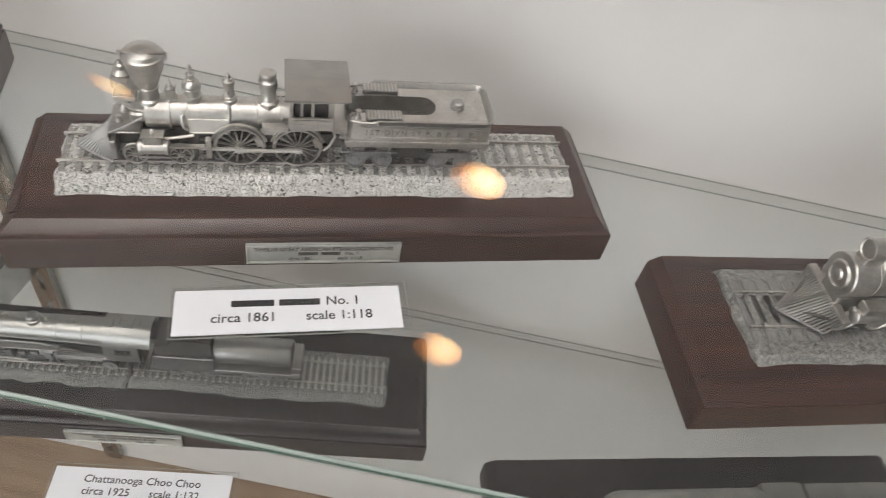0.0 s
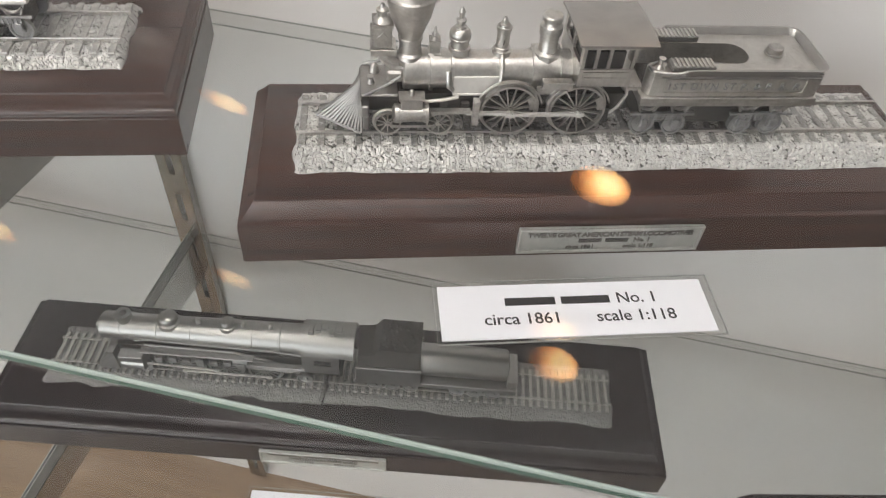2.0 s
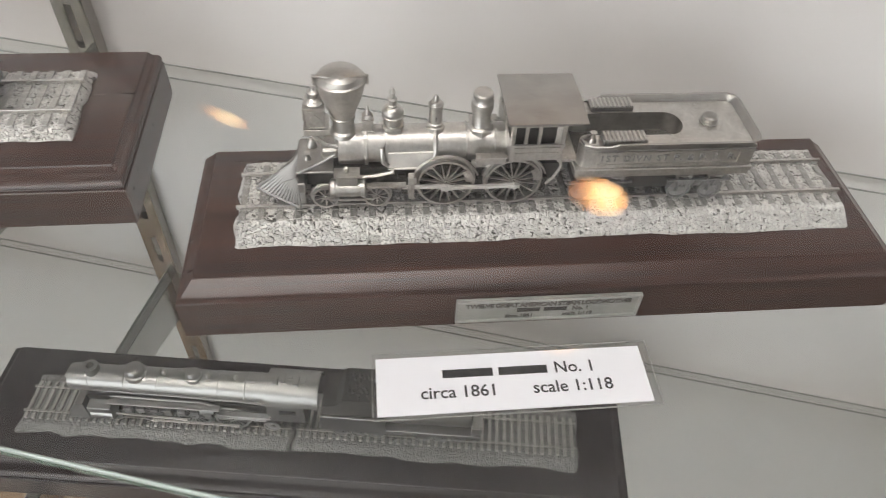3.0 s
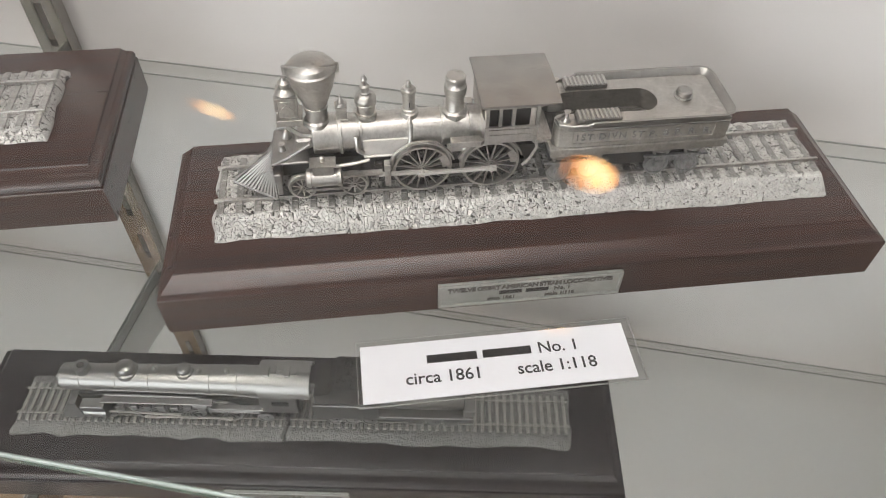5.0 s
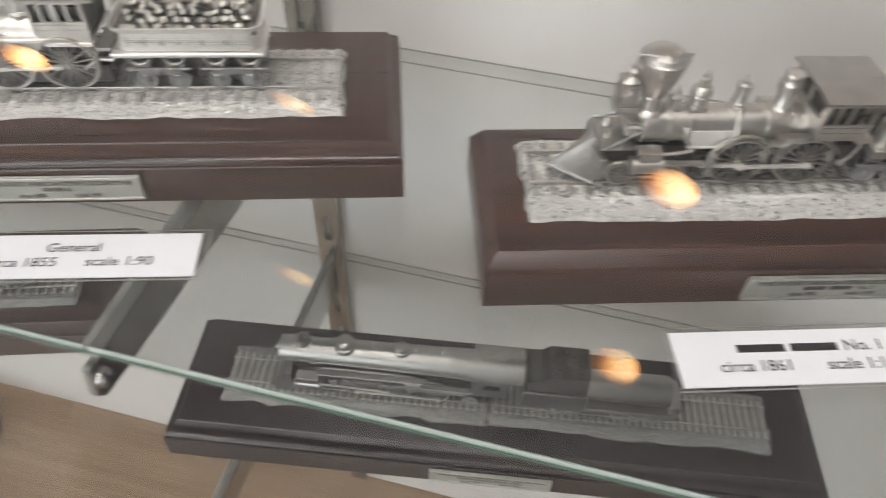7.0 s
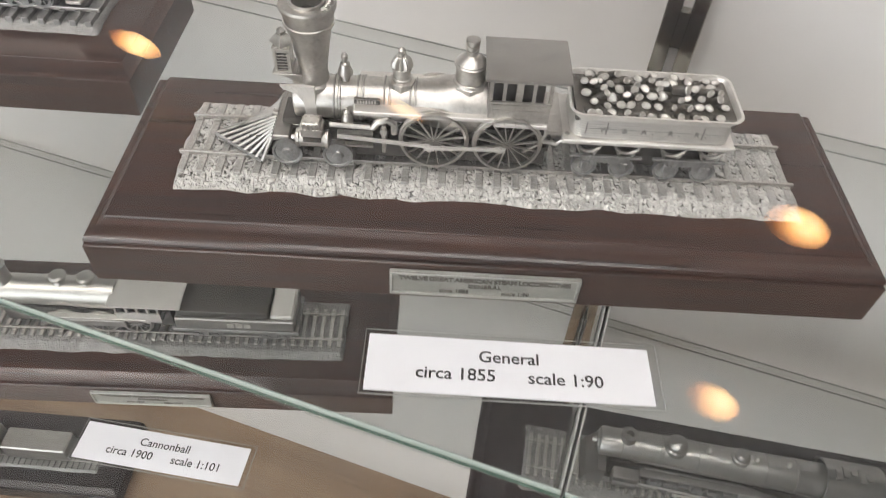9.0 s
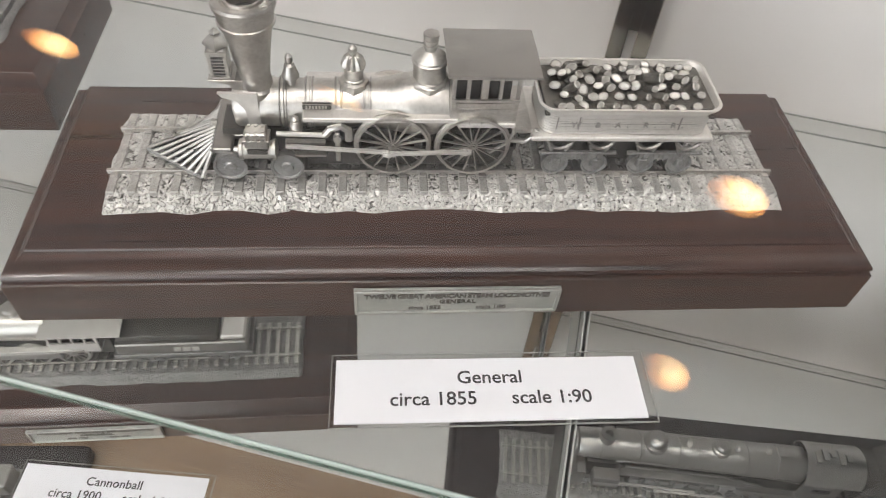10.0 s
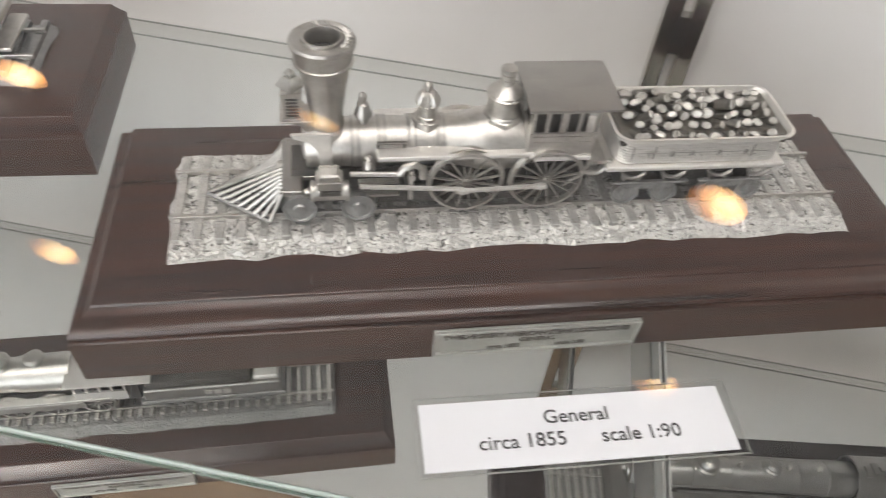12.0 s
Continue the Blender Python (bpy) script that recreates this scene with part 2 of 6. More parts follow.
# ---- supposed room round the case, unseen, to bounce light ----
def room():
    bm = bm_new()
    box(bm, -3, 3, -3.0, 2.6, -1.06, -1.0)
    tagged(part("floor", bm, FLOOR_BOUNCE, smooth=0), "unseen room floor, supposed, kept pale to bounce light up", "floor", kind="structure")
    for n, b in (("wall_north", (-3.1, 3.1, 2.6, 2.7)), ("wall_west", (-3.1, -3.0, -3.0, 2.6)), ("wall_east", (3.0, 3.1, -3.0, 2.6))):
        bm = bm_new()
        box(bm, *b, -1.0, 1.7)
        tagged(part(n, bm, ROOM, smooth=0), "plain cream painted room wall", "wall", kind="structure")
    bm = bm_new()
    for b in ((-3.1, -2.9, -1.0, 1.7), (0.1, 3.1, -1.0, 1.7), (-2.9, 0.1, -1.0, -0.9), (-2.9, 0.1, 1.3, 1.7)):
        box(bm, b[0], b[1], -3.1, -3.0, b[2], b[3])
    tagged(part("wall_south", bm, ROOM, smooth=0), "plain unseen room wall with a wide added opening", "wall", kind="structure")
    # Supposed opening and glowing sheet behind it, placed to brighten the case front.
    f = new("added_window")
    tagged(f, "unseen framed opening, added to let in light from the front", "window", kind="structure")
    bm = bm_new()
    for b in ((-2.9, -2.85, -0.9, 1.3), (0.05, 0.1, -0.9, 1.3), (-2.85, 0.05, -0.9, -0.85), (-2.85, 0.05, 1.25, 1.3), (-1.425, -1.375, -0.85, 1.25)):
        box(bm, b[0], b[1], -3.08, -3.02, b[2], b[3], 0.005)
    part("window_frame", bm, CEIL, f)
    bm = bm_new()
    box(bm, -4.5, 4.5, -4.6, -4.5, -2.0, 4.0)
    tagged(part("backdrop", bm, FRONT_GLOW, smooth=0), "glowing sheet added outside the opening to light the case from the front", "sky", kind="structure")
    bm = bm_new()
    box(bm, -3.1, 3.1, -3.1, 2.7, 1.7, 1.8)
    tagged(part("ceiling", bm, CEIL, smooth=0), "plain white painted ceiling", "ceiling", kind="structure")
    # Unseen panels, added where highlights on mouldings and boilers need a source.
    for x, y in ((-0.3, -1.6), (-1.45, -1.1), (0.02, -0.32)):
        e = thing("added_panel", pose(x, y, 1.7), "unseen ceiling light panel, supposed, added to light the case", "ceiling light", "ceiling lights")
        bm = bm_new()
        for a in ((-.63, -.60, -.33, .33), (.60, .63, -.33, .33), (-.60, .60, -.33, -.30), (-.60, .60, .30, .33)):
            box(bm, *a, -0.02, 0)
        part("frame", bm, CEIL, e)
        bm = bm_new()
        box(bm, -.6, .6, -.3, .3, -0.012, -0.004)
        part("diffuser", bm, PANEL, e, "glowing white diffuser")

    # Extra lamp with no known source, aimed at the case from the left.
    e = thing("added_spotlight", pose(-0.85, -0.8, 1.7), "unseen round ceiling spotlight, added as extra light", "spotlight")
    bm = bm_new()
    lathe_ring_z(bm, 0.105, 0.135, -0.012, 0.0, (0, 0), 32)
    part("trim_ring", bm, CEIL, e)
    li = bpy.data.lights.new("spot_beam", "AREA")
    li.shape, li.size, li.energy, li.color = "DISK", 0.2, 8.5, (1.0, 0.95, 0.89)
    o = new("spot_beam", li)
    o.parent, o.matrix_basis = e, look((0, 0, -0.02), (0.65, 0.8, -1.6))


room()

# ---- the glass case ----
BACK, X0, X1, FRONT = 0.1547, -1.0, 1.0, -0.13
SLOPE = 0.066
TOPZ = 0.118


def top_z(y):
    return TOPZ + SLOPE * (y + 0.05)


def case():
    bm = bm_new()
    box(bm, X0, X1, BACK, BACK + 0.016, -0.405, top_z(BACK) - 0.001)
    tagged(part("wall_case_back", bm, WALL, smooth=0), "cream white back panel of the display case", "panel", kind="structure")
    for n, x in (("wall_case_left", X0 - 0.012), ("wall_case_right", X1)):
        bm = bm_new()
        prism(bm, [(FRONT, -0.405), (BACK + 0.016, -0.405), (BACK + 0.016, top_z(BACK)), (FRONT, top_z(FRONT))], "x", x, x + 0.012)
        tagged(part(n, bm, WALL, smooth=0), "cream white end panel of the display case", "panel", kind="structure")
    bm = bm_new()
    box(bm, X0 - 0.012, X1 + 0.012, FRONT, BACK + 0.016, -0.425, -0.405)
    tagged(part("case_deck", bm, DECK, smooth=0), "light oak wood bottom deck of the case", "deck", kind="structure")
    bm = bm_new()
    box(bm, X0 - 0.012, X1 + 0.012, FRONT + 0.02, BACK, -1.0, -0.425)
    tagged(part("case_plinth", bm, WALL, smooth=0), "cream white base of the display case", "base", kind="structure")
    bm = bm_new()
    prism(bm, [(FRONT, top_z(FRONT)), (BACK + 0.016, top_z(BACK)), (BACK + 0.016, top_z(BACK) + 0.005), (FRONT, top_z(FRONT) + 0.005)], "x", X0 - 0.012, X1 + 0.012)
    ob = tagged(part("window_1", bm, GLASS, smooth=0), "clear sloping glass top of the display case", "glass pane", kind="structure")
    ob.visible_shadow = False
    bm = bm_new()
    bm.faces.new([bm.verts.new(c) for c in ((X0, FRONT, -0.405), (X1, FRONT, -0.405), (X1, FRONT, top_z(FRONT) - 0.001), (X0, FRONT, top_z(FRONT) - 0.001))])
    ob = tagged(part("window_2", bm, GLASS, smooth=0), "clear front glass of the display case", "glass pane", kind="structure")
    ob.visible_shadow = False


case()
SHELVES = (0.0, -0.1266)
XS = -0.1494


SHELF_BACK = 0.1507


def glass_shelf(z, y0, x0, x1):
    e = thing("glass_shelf", pose(0, 0, z), "clear glass shelf with polished green edges on metal brackets", "shelf", "glass shelves")
    bm = bm_new()
    box(bm, x0, x1, y0 + 0.0008, SHELF_BACK - 0.0004, -0.006, 0.0)
    part("pane", bm, SHELF_GLASS, e, smooth=0).visible_shadow = False
    # One glass edge as two strips: its light and dark look painted in.
    bm = bm_new()
    box(bm, x0, x1, y0, y0 + 0.0008, -0.0015, 0.0001, 0.0003)
    part("front_edge", bm, EDGE, e, "bright polished green glass edge")
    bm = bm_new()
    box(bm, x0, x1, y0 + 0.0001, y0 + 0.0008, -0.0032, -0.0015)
    part("lower_edge", bm, EDGE_LOW, e, "lower glass edge, its dark look put into the colour")
    bm = bm_new()
    box(bm, x0, x1, SHELF_BACK - 0.0004, SHELF_BACK + 0.0001, -0.0062, -0.0058)
    box(bm, x0, x1, SHELF_BACK - 0.0003, SHELF_BACK + 0.0001, -0.0004, 0.0001)
    part("back_arris", bm, ARRIS, e, "thin ground back edges", smooth=0).visible_shadow = False
    for x in (x0, x1 - 0.0004):
        bm = bm_new()
        box(bm, x, x + 0.0004, y0 + 0.0009, SHELF_BACK - 0.0007, -0.0061, 0.0001)
        part("end_edge", bm, EDGE_ROUGH, e, "rough ground end edge", smooth=0)


for z, y in zip(SHELVES, (0.0, -0.065)):
    glass_shelf(z, y, X0 + 0.002, XS - 0.0004)
    glass_shelf(z, y, XS + 0.0004, X1 - 0.002)


def upright(x):
    e = thing("shelf_standard", pose(x, BACK, 0), "slotted metal shelf standard screwed to the case back", "shelf standard", "shelf standards")
    bm = bm_new()
    w, d = 0.0063, 0.006
    z, pitch = -0.40, 0.030
    box(bm, -w, -0.0015, -d, 0, -0.40, 0.11, 0.0004)
    box(bm, 0.0015, w, -d, 0, -0.40, 0.11, 0.0004)
    zs = []
    while z < 0.10:
        box(bm, -0.0015, 0.0015, -d, -0.002, z, z + pitch * 0.42)
        zs.append(z)
        z += pitch
    part("channel", bm, STANDARD, e)
    bm = bm_new()
    box(bm, -0.0015, 0.0015, -0.002, -0.0005, -0.40, 0.11)
    part("slot_backing", bm, WALL, e, "pale slot backing")
    for zz in SHELVES:
        bm = bm_new()
        prism(bm, [(-BACK - 0.003, -0.0062), (-0.006, -0.0062), (-0.006, -0.034), (-0.03, -0.030), (-BACK + 0.02, -0.0215), (-BACK - 0.002, -0.0195), (-BACK - 0.0045, -0.016)], "x", -0.0011, 0.0011)
        b = part("bracket", bm, BRACKET, e, "brushed steel shelf bracket arm", smooth=0)
        b.location.z = zz
        bm = bm_new()
        lathe(bm, [(0.0012, -0.0022), (0.0028, -0.0018), (0.0032, 0.0), (0.0028, 0.0018), (0.0012, 0.0022)], (0, -BACK - 0.0005, -0.0128), "x", 18)
        c = part("bracket_tip", bm, STEEL, e, "rounded bright bracket tip")
        c.location.z = zz


for x in (XS, XS + 0.61, XS - 0.61):
    upright(x)


# ---- plinths ----
PH, PH_BEAD, FOOT = 0.0172, 0.0186, 0.0018


def plinth(parent, length, depth, cove=True, wood=None):
    """Wooden base, moulded on the front and the ends; its front face lies at y 0."""
    if cove:
        prof = [(0.0003, FOOT), (0.0, FOOT + 0.0003), (0.0, 0.0144), (0.0002, 0.0147), (0.0005, 0.0148), (0.0008, 0.01485), (0.0016, 0.01515), (0.0025, 0.01552), (0.0034, 0.01590), (0.0043, 0.01632), (0.0051, 0.01672), (0.0055, 0.0169), (0.0056, 0.0171), (0.0059, PH)]
    else:
        prof = [(0.0003, FOOT), (0.0, FOOT + 0.0003), (0.0, 0.0145), (0.0003, 0.0148), (0.0009, 0.0149), (0.0010, 0.0153), (0.0006, 0.0156), (0.0005, 0.0161), (0.0008, 0.0167), (0.0015, 0.0172), (0.0025, 0.0174), (0.0034, 0.0173), (0.0040, 0.0172), (0.0047, 0.0174), (0.0056, 0.0178), (0.0061, 0.0180), (0.0063, 0.0184), (0.0067, PH_BEAD)]
    bm = bm_new()
    rings = [[bm.verts.new(p) for p in ((s * 0.65, s * 1.12, z), (length - s * 0.65, s * 1.12, z), (length - s * 0.65, depth, z), (s * 0.65, depth, z))] for s, z in prof]
    for a, b in zip(rings, rings[1:]):
        for i in range(4):
            bm.faces.new((a[i], a[(i + 1) % 4], b[(i + 1) % 4], b[i]))
    bm.faces.new(rings[0]), bm.faces.new(rings[-1])
    p = part("plinth", bm, wood or WOOD, parent, "dark polished plinth with moulded edge", smooth=26)
    for x in (0.009, length - 0.009):
        for y in (0.009, depth - 0.009):
            bm = bm_new()
            lathe(bm, [(0.0042, 0.0), (0.0045, 0.0004), (0.0045, FOOT + 0.0002)], (x, y, 0), seg=16)
            part("foot", bm, RUBBER, p, "small black rubber foot")
    return p


def nameplate(p, u0, u1, z0, z1, lines):
    """Cast plate with a raised rim on the front face of a plinth."""
    bm = bm_new()
    t = 0.0016
    box(bm, u0, u1, -t * 0.55, -0.0001, z0, z1, 0.0002)
    rim = 0.0008
    for a in ((u0, u1, z0, z0 + rim), (u0, u1, z1 - rim, z1), (u0, u0 + rim, z0 + rim, z1 - rim), (u1 - rim, u1, z0 + rim, z1 - rim)):
        box(bm, a[0], a[1], -t, -t * 0.5, a[2], a[3], 0.00015)
    n = part("nameplate", bm, PLATE, p, "cast pewter nameplate with raised lettering")
    mid = (u0 + u1) / 2
    for words, size, z, dx, sp in lines:
        lettering(words, size, pose(mid + dx, -t * 0.55 - 0.0001, z, 90), n, LOGSIDE, 0.0001, spacing=sp, bold=0.03)
    return n


def card(name, corner, yaw, w, d, tilt, lines, label, bars=()):
    """Laminated paper label; corner is the near left one of the paper."""
    e = thing(name, pose(*corner, 0, 0, yaw) @ pose(0, 0, 0, tilt, 0, 0), label, "label card", "label cards")
    bm = bm_new()
    box(bm, 0, w, 0, d, 0.0002, 0.0006)
    part("paper", bm, CARD, e, smooth=0)
    bm = bm_new()
    m, r, o = 0.0011, 0.0023, 0.0016
    bm.faces.new([bm.verts.new(c) for c in ((-m, -m, 0.0001), (w + r, -m, 0.0001), (w + r, d + o, 0.0001), (-m, d + o, 0.0001))])
    f = part("laminate_edge", bm, FILM, e, "clear plastic laminate border", smooth=0)
    f.visible_shadow = False
    bm = bm_new()
    for a in ((-m, w + r, -m, -m + 0.0003), (-m, w + r, d + o - 0.0002, d + o), (-m, -m + 0.0002, -m + 0.0003, d + o - 0.0002), (w + r - 0.0003, w + r, -m + 0.0003, d + o - 0.0002)):
        box(bm, *a, 0.00015, 0.0004)
    part("laminate_rim", bm, ARRIS, e, "thin cut rim of the laminate", smooth=0)
    for words, size, x, y in lines:
        lettering(words, size, pose(x, y, 0.00066), e, INK)
    for x0, x1, y0, y1 in bars:
        bm = bm_new()
        box(bm, x0, x1, y0, y1, 0.00055, 0.00068)
        part("printed_bar", bm, INK, e, smooth=0)
    return e


# ---- model making ----
def rubble(ua, va, cell, seed):
    """Height 0..1 of packed chips over the grid ua x va (metres), chips about cell across."""
    rng = np.random.default_rng(seed)
    nu, nv = int(np.ptp(ua) / cell) + 4, int(np.ptp(va) / cell) + 4
    ju, jv = rng.uniform(0.08, 0.92, (nu, nv)), rng.uniform(0.08, 0.92, (nu, nv))
    hh, tu, tv = rng.uniform(0.55, 1.0, (nu, nv)), rng.uniform(-0.4, 0.4, (nu, nv)), rng.uniform(-0.4, 0.4, (nu, nv))
    gu, gv = np.meshgrid((ua - ua.min()) / cell + 1, (va - va.min()) / cell + 1, indexing="ij")
    wu, wv = rng.uniform(-0.55, 0.55, (nu * 2 + 4, nv * 2 + 4)), rng.uniform(-0.55, 0.55, (nu * 2 + 4, nv * 2 + 4))
    a, b = gu * 1.7, gv * 1.7
    a, b = np.clip(a, 0, nu * 2 + 2), np.clip(b, 0, nv * 2 + 2)
    i0, j0 = a.astype(int), b.astype(int)
    fa, fb = a - i0, b - j0

    def soft(w):
        return (w[i0, j0] * (1 - fa) + w[i0 + 1, j0] * fa) * (1 - fb) + (w[i0, j0 + 1] * (1 - fa) + w[i0 + 1, j0 + 1] * fa) * fb
    fold = soft(rng.uniform(0, 1, wu.shape))
    gu, gv = gu + soft(wu), gv + soft(wv)
    iu, iv = np.clip(gu.astype(int), 0, nu - 1), np.clip(gv.astype(int), 0, nv - 1)
    f1, f2, top = np.full(gu.shape, 9.0), np.full(gu.shape, 9.0), np.zeros(gu.shape)
    for a in (-1, 0, 1):
        for b in (-1, 0, 1):
            ci, cj = np.clip(iu + a, 0, nu - 1), np.clip(iv + b, 0, nv - 1)
            du, dv = gu - (iu + a + ju[ci, cj]), gv - (iv + b + jv[ci, cj])
            d = np.sqrt(du * du + dv * dv)
            h = hh[ci, cj] + tu[ci, cj] * du + tv[ci, cj] * dv
            nearer = d < f1
            f2 = np.where(nearer, f1, np.minimum(f2, d))
            top = np.where(nearer, h, top)
            f1 = np.where(nearer, d, f1)
    crack = np.clip((f2 - f1) / 0.2, 0, 1) ** 0.6
    crack = np.maximum(crack, np.clip((fold - 0.52) * 4, 0, 0.8))
    return crack * np.clip(top, 0.05, 1.3) * (0.62 + 0.45 * fold)


def track(parent, u0, u1, vc, hb, ht, zt, zr, gauge, pitch, cell, step, amp, seed, tie_w=0.0022, wavy=0.0, skew=0.0, bed_mat=None, sink=0.0007, near=0.0, tie_half=None, tie_mat=None, ph=PH):
    """Cast track bed: rubble with sloping shoulders, cross ties and two rails."""
    dip = zt - sink
    cs = [(vc - hb - near, ph - 0.0003), (vc - ht, dip), (vc + ht, dip), (vc + hb, ph - 0.0003)]
    pts, nrm = [], []
    for (a, b), (c, d) in zip(cs, cs[1:]):
        n = max(2, int(math.hypot(c - a, d - b) / step))
        for k in range(n):
            pts.append((a + (c - a) * k / n, b + (d - b) * k / n))
            ln = math.hypot(c - a, d - b)
            nrm.append((-(d - b) / ln, (c - a) / ln))
    pts.append(cs[-1]), nrm.append(nrm[-1])
    pts, nrm = np.array(pts), np.array(nrm)
    s = np.concatenate([[0], np.cumsum(np.hypot(*np.diff(pts, axis=0).T))])
    ua = np.arange(u0, u1 + step / 2, step)
    chips = rubble(ua, s, cell, seed)
    h = chips * amp
    end = np.clip(np.minimum(ua - u0, u1 - ua) / 0.0016, 0, 1) ** 0.5
    v = pts[None, :, 0] + nrm[None, :, 0] * h
    z = pts[None, :, 1] + nrm[None, :, 1] * h
    z = ph - 0.0003 + (z - ph + 0.0003) * end[:, None]
    rng = np.random.default_rng(seed + 5)
    wob = np.interp(ua, np.arange(u0 - 0.01, u1 + 0.02, 0.006), rng.uniform(-1, 1, len(np.arange(u0 - 0.01, u1 + 0.02, 0.006)))) * (0.0006 + wavy)
    front = np.clip((vc - ht - v) / (hb - ht), 0, 1)
    v = v + wob[:, None] * front
    wob_end = np.interp(s, np.arange(-0.01, s[-1] + 0.02, 0.003), rng.uniform(-1, 1, len(np.arange(-0.01, s[-1] + 0.02, 0.003)))) * 0.0007
    edge = np.clip(1 - np.minimum(ua - u0, u1 - ua) / 0.004, 0, 1)
    u = ua[:, None] + edge[:, None] * wob_end[None, :] + np.zeros_like(v)
    nu, nv = u.shape
    co = np.stack([u, v, z], -1).reshape(-1, 3)
    i = (np.arange(nu - 1)[:, None] * nv + np.arange(nv - 1)[None, :]).ravel()
    faces = np.stack([i, i + nv, i + nv + 1, i + 1], 1)
    me = bpy.data.meshes.new("track_bed")
    me.from_pydata(co.tolist(), [], faces.tolist())
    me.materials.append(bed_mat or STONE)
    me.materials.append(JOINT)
    # Dark wash on low faces; a higher cut between ties darkens those recesses further.
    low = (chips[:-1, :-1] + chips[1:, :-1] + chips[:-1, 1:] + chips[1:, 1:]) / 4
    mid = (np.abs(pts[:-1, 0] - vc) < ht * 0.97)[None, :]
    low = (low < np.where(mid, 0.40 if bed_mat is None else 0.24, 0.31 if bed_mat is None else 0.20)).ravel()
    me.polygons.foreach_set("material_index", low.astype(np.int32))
    bed = new("track_bed", me)
    bed.parent = parent
    if skew:
        bed.matrix_basis = pose(u0, vc, 0) @ pose(0, 0, 0, 0, 0, skew) @ pose(-u0, -vc, 0)
    tagged(bed, "cast pewter ballast bed of packed chips")
    n = int((u1 - u0 - 0.004) / pitch)
    first = None
    for k in range(n + 1):
        x = u0 + 0.0025 + k * (u1 - u0 - 0.005) / n
        if first is None:
            bm = bm_new()
            w, e = tie_w / 2, tie_half or ht + 0.0009
            box(bm, -w, w, -e, e, -0.0026, 0.0008, 0.0002)
            for sgn in (-1, 1):
                c = sgn * gauge / 2
                box(bm, -w * 0.8, w * 0.8, c - 0.0014, c + 0.0014, 0.0007, 0.0011)
            first = part("tie", bm, tie_mat or DULL, bed)
            first.location = (x, vc, zt)
        else:
            again(first, x - (u0 + 0.0025))
    for sgn in (-1, 1):
        c = vc + sgn * gauge / 2
        bm = bm_new()
        prism(bm, [(c - 0.00034, zt + 0.0006), (c + 0.00034, zt + 0.0006), (c + 0.0003, zt + 0.0011), (c + 0.00042, zr - 0.0003), (c + 0.00034, zr), (c - 0.00034, zr), (c - 0.00042, zr - 0.0003), (c - 0.0003, zt + 0.0011)], "x", u0 + 0.0008, u1 - 0.0008)
        part("rail", bm, PEWTER, bed, smooth=0)
    return bed


def wheel_bm(r, thick, spokes, rim=0.0009, hub=0.0013, weight=True, spoke=0.00038):
    """A spoked wheel, axle along y, its outer face at y 0."""
    bm = bm_new()
    lathe_ring(bm, r - rim, r, 0, thick, 40)
    lathe_ring(bm, r - rim * 0.3, r + 0.0005, thick * 0.8, thick, 40)
    lathe(bm, [(hub, thick), (hub, 0.0001), (hub * 0.55, 0.0001), (hub * 0.5, -0.0003)], (0, 0, 0), "y", 16)
    for k in range(spokes):
        a = 2 * math.pi * (k + 0.5) / spokes
        c, s = math.cos(a), math.sin(a)
        q = spoke / 2
        vs = []
        for d in (hub * 0.7, r - rim * 0.7):
            for wy in (thick * 0.25, thick * 0.7):
                for side in (-1, 1):
                    vs.append(bm.verts.new((c * d - s * side * q * (1.3 if d < r / 2 else 0.9), wy, s * d + c * side * q * (1.3 if d < r / 2 else 0.9))))
        for f in ((0, 1, 3, 2), (4, 6, 7, 5), (0, 4, 5, 1), (2, 3, 7, 6), (0, 2, 6, 4), (1, 5, 7, 3)):
            bm.faces.new([vs[i] for i in f])
    if weight:
        for a0 in (0.35,):
            poly = []
            n = 8
            for k in range(n + 1):
                a = a0 - 0.32 + 0.64 * k / n
                poly.append(((r - rim * 0.6) * math.cos(a), (r - rim * 0.6) * math.sin(a)))
            for k in range(n, -1, -1):
                a = a0 - 0.32 + 0.64 * k / n
                poly.append(((r - rim - r * 0.2) * math.cos(a), (r - rim - r * 0.2) * math.sin(a)))
            prism(bm, poly, "y", thick * 0.15, thick * 0.8)
    return bm


def lathe_ring(bm, r0, r1, y0, y1, seg):
    rings = []
    for r, y in ((r0, y0), (r1, y0), (r1, y1), (r0, y1)):
        rings.append([bm.verts.new((r * math.cos(2 * math.pi * i / seg), y, r * math.sin(2 * math.pi * i / seg))) for i in range(seg)])
    for k in range(4):
        a, b = rings[k], rings[(k + 1) % 4]
        for i in range(seg):
            bm.faces.new((a[i], a[(i + 1) % seg], b[(i + 1) % seg], b[i]))


def disc_bm(r, thick):
    bm = bm_new()
    lathe(bm, [(r, thick), (r, 0.0), (r * 0.86, 0.0), (r * 0.80, 0.0004), (r * 0.4, 0.0003), (r * 0.32, -0.0002), (r * 0.12, -0.0003)], (0, 0, 0), "y", 32)
    return bm


def wheels(parent, bm, us, z, v_near, v_far, name="wheel", mat=None):
    """Pairs of wheels on one mesh; the far ones turned round."""
    first = part(name, bm, mat or PEWTER, parent)
    first.location = (us[0], v_near, z)
    for i, u in enumerate(us):
        if i:
            o = again(first)
            o.location = (u, v_near, z)
        o = again(first)
        o.matrix_basis = pose(u, v_far, z, 0, 0, 180)
    return first


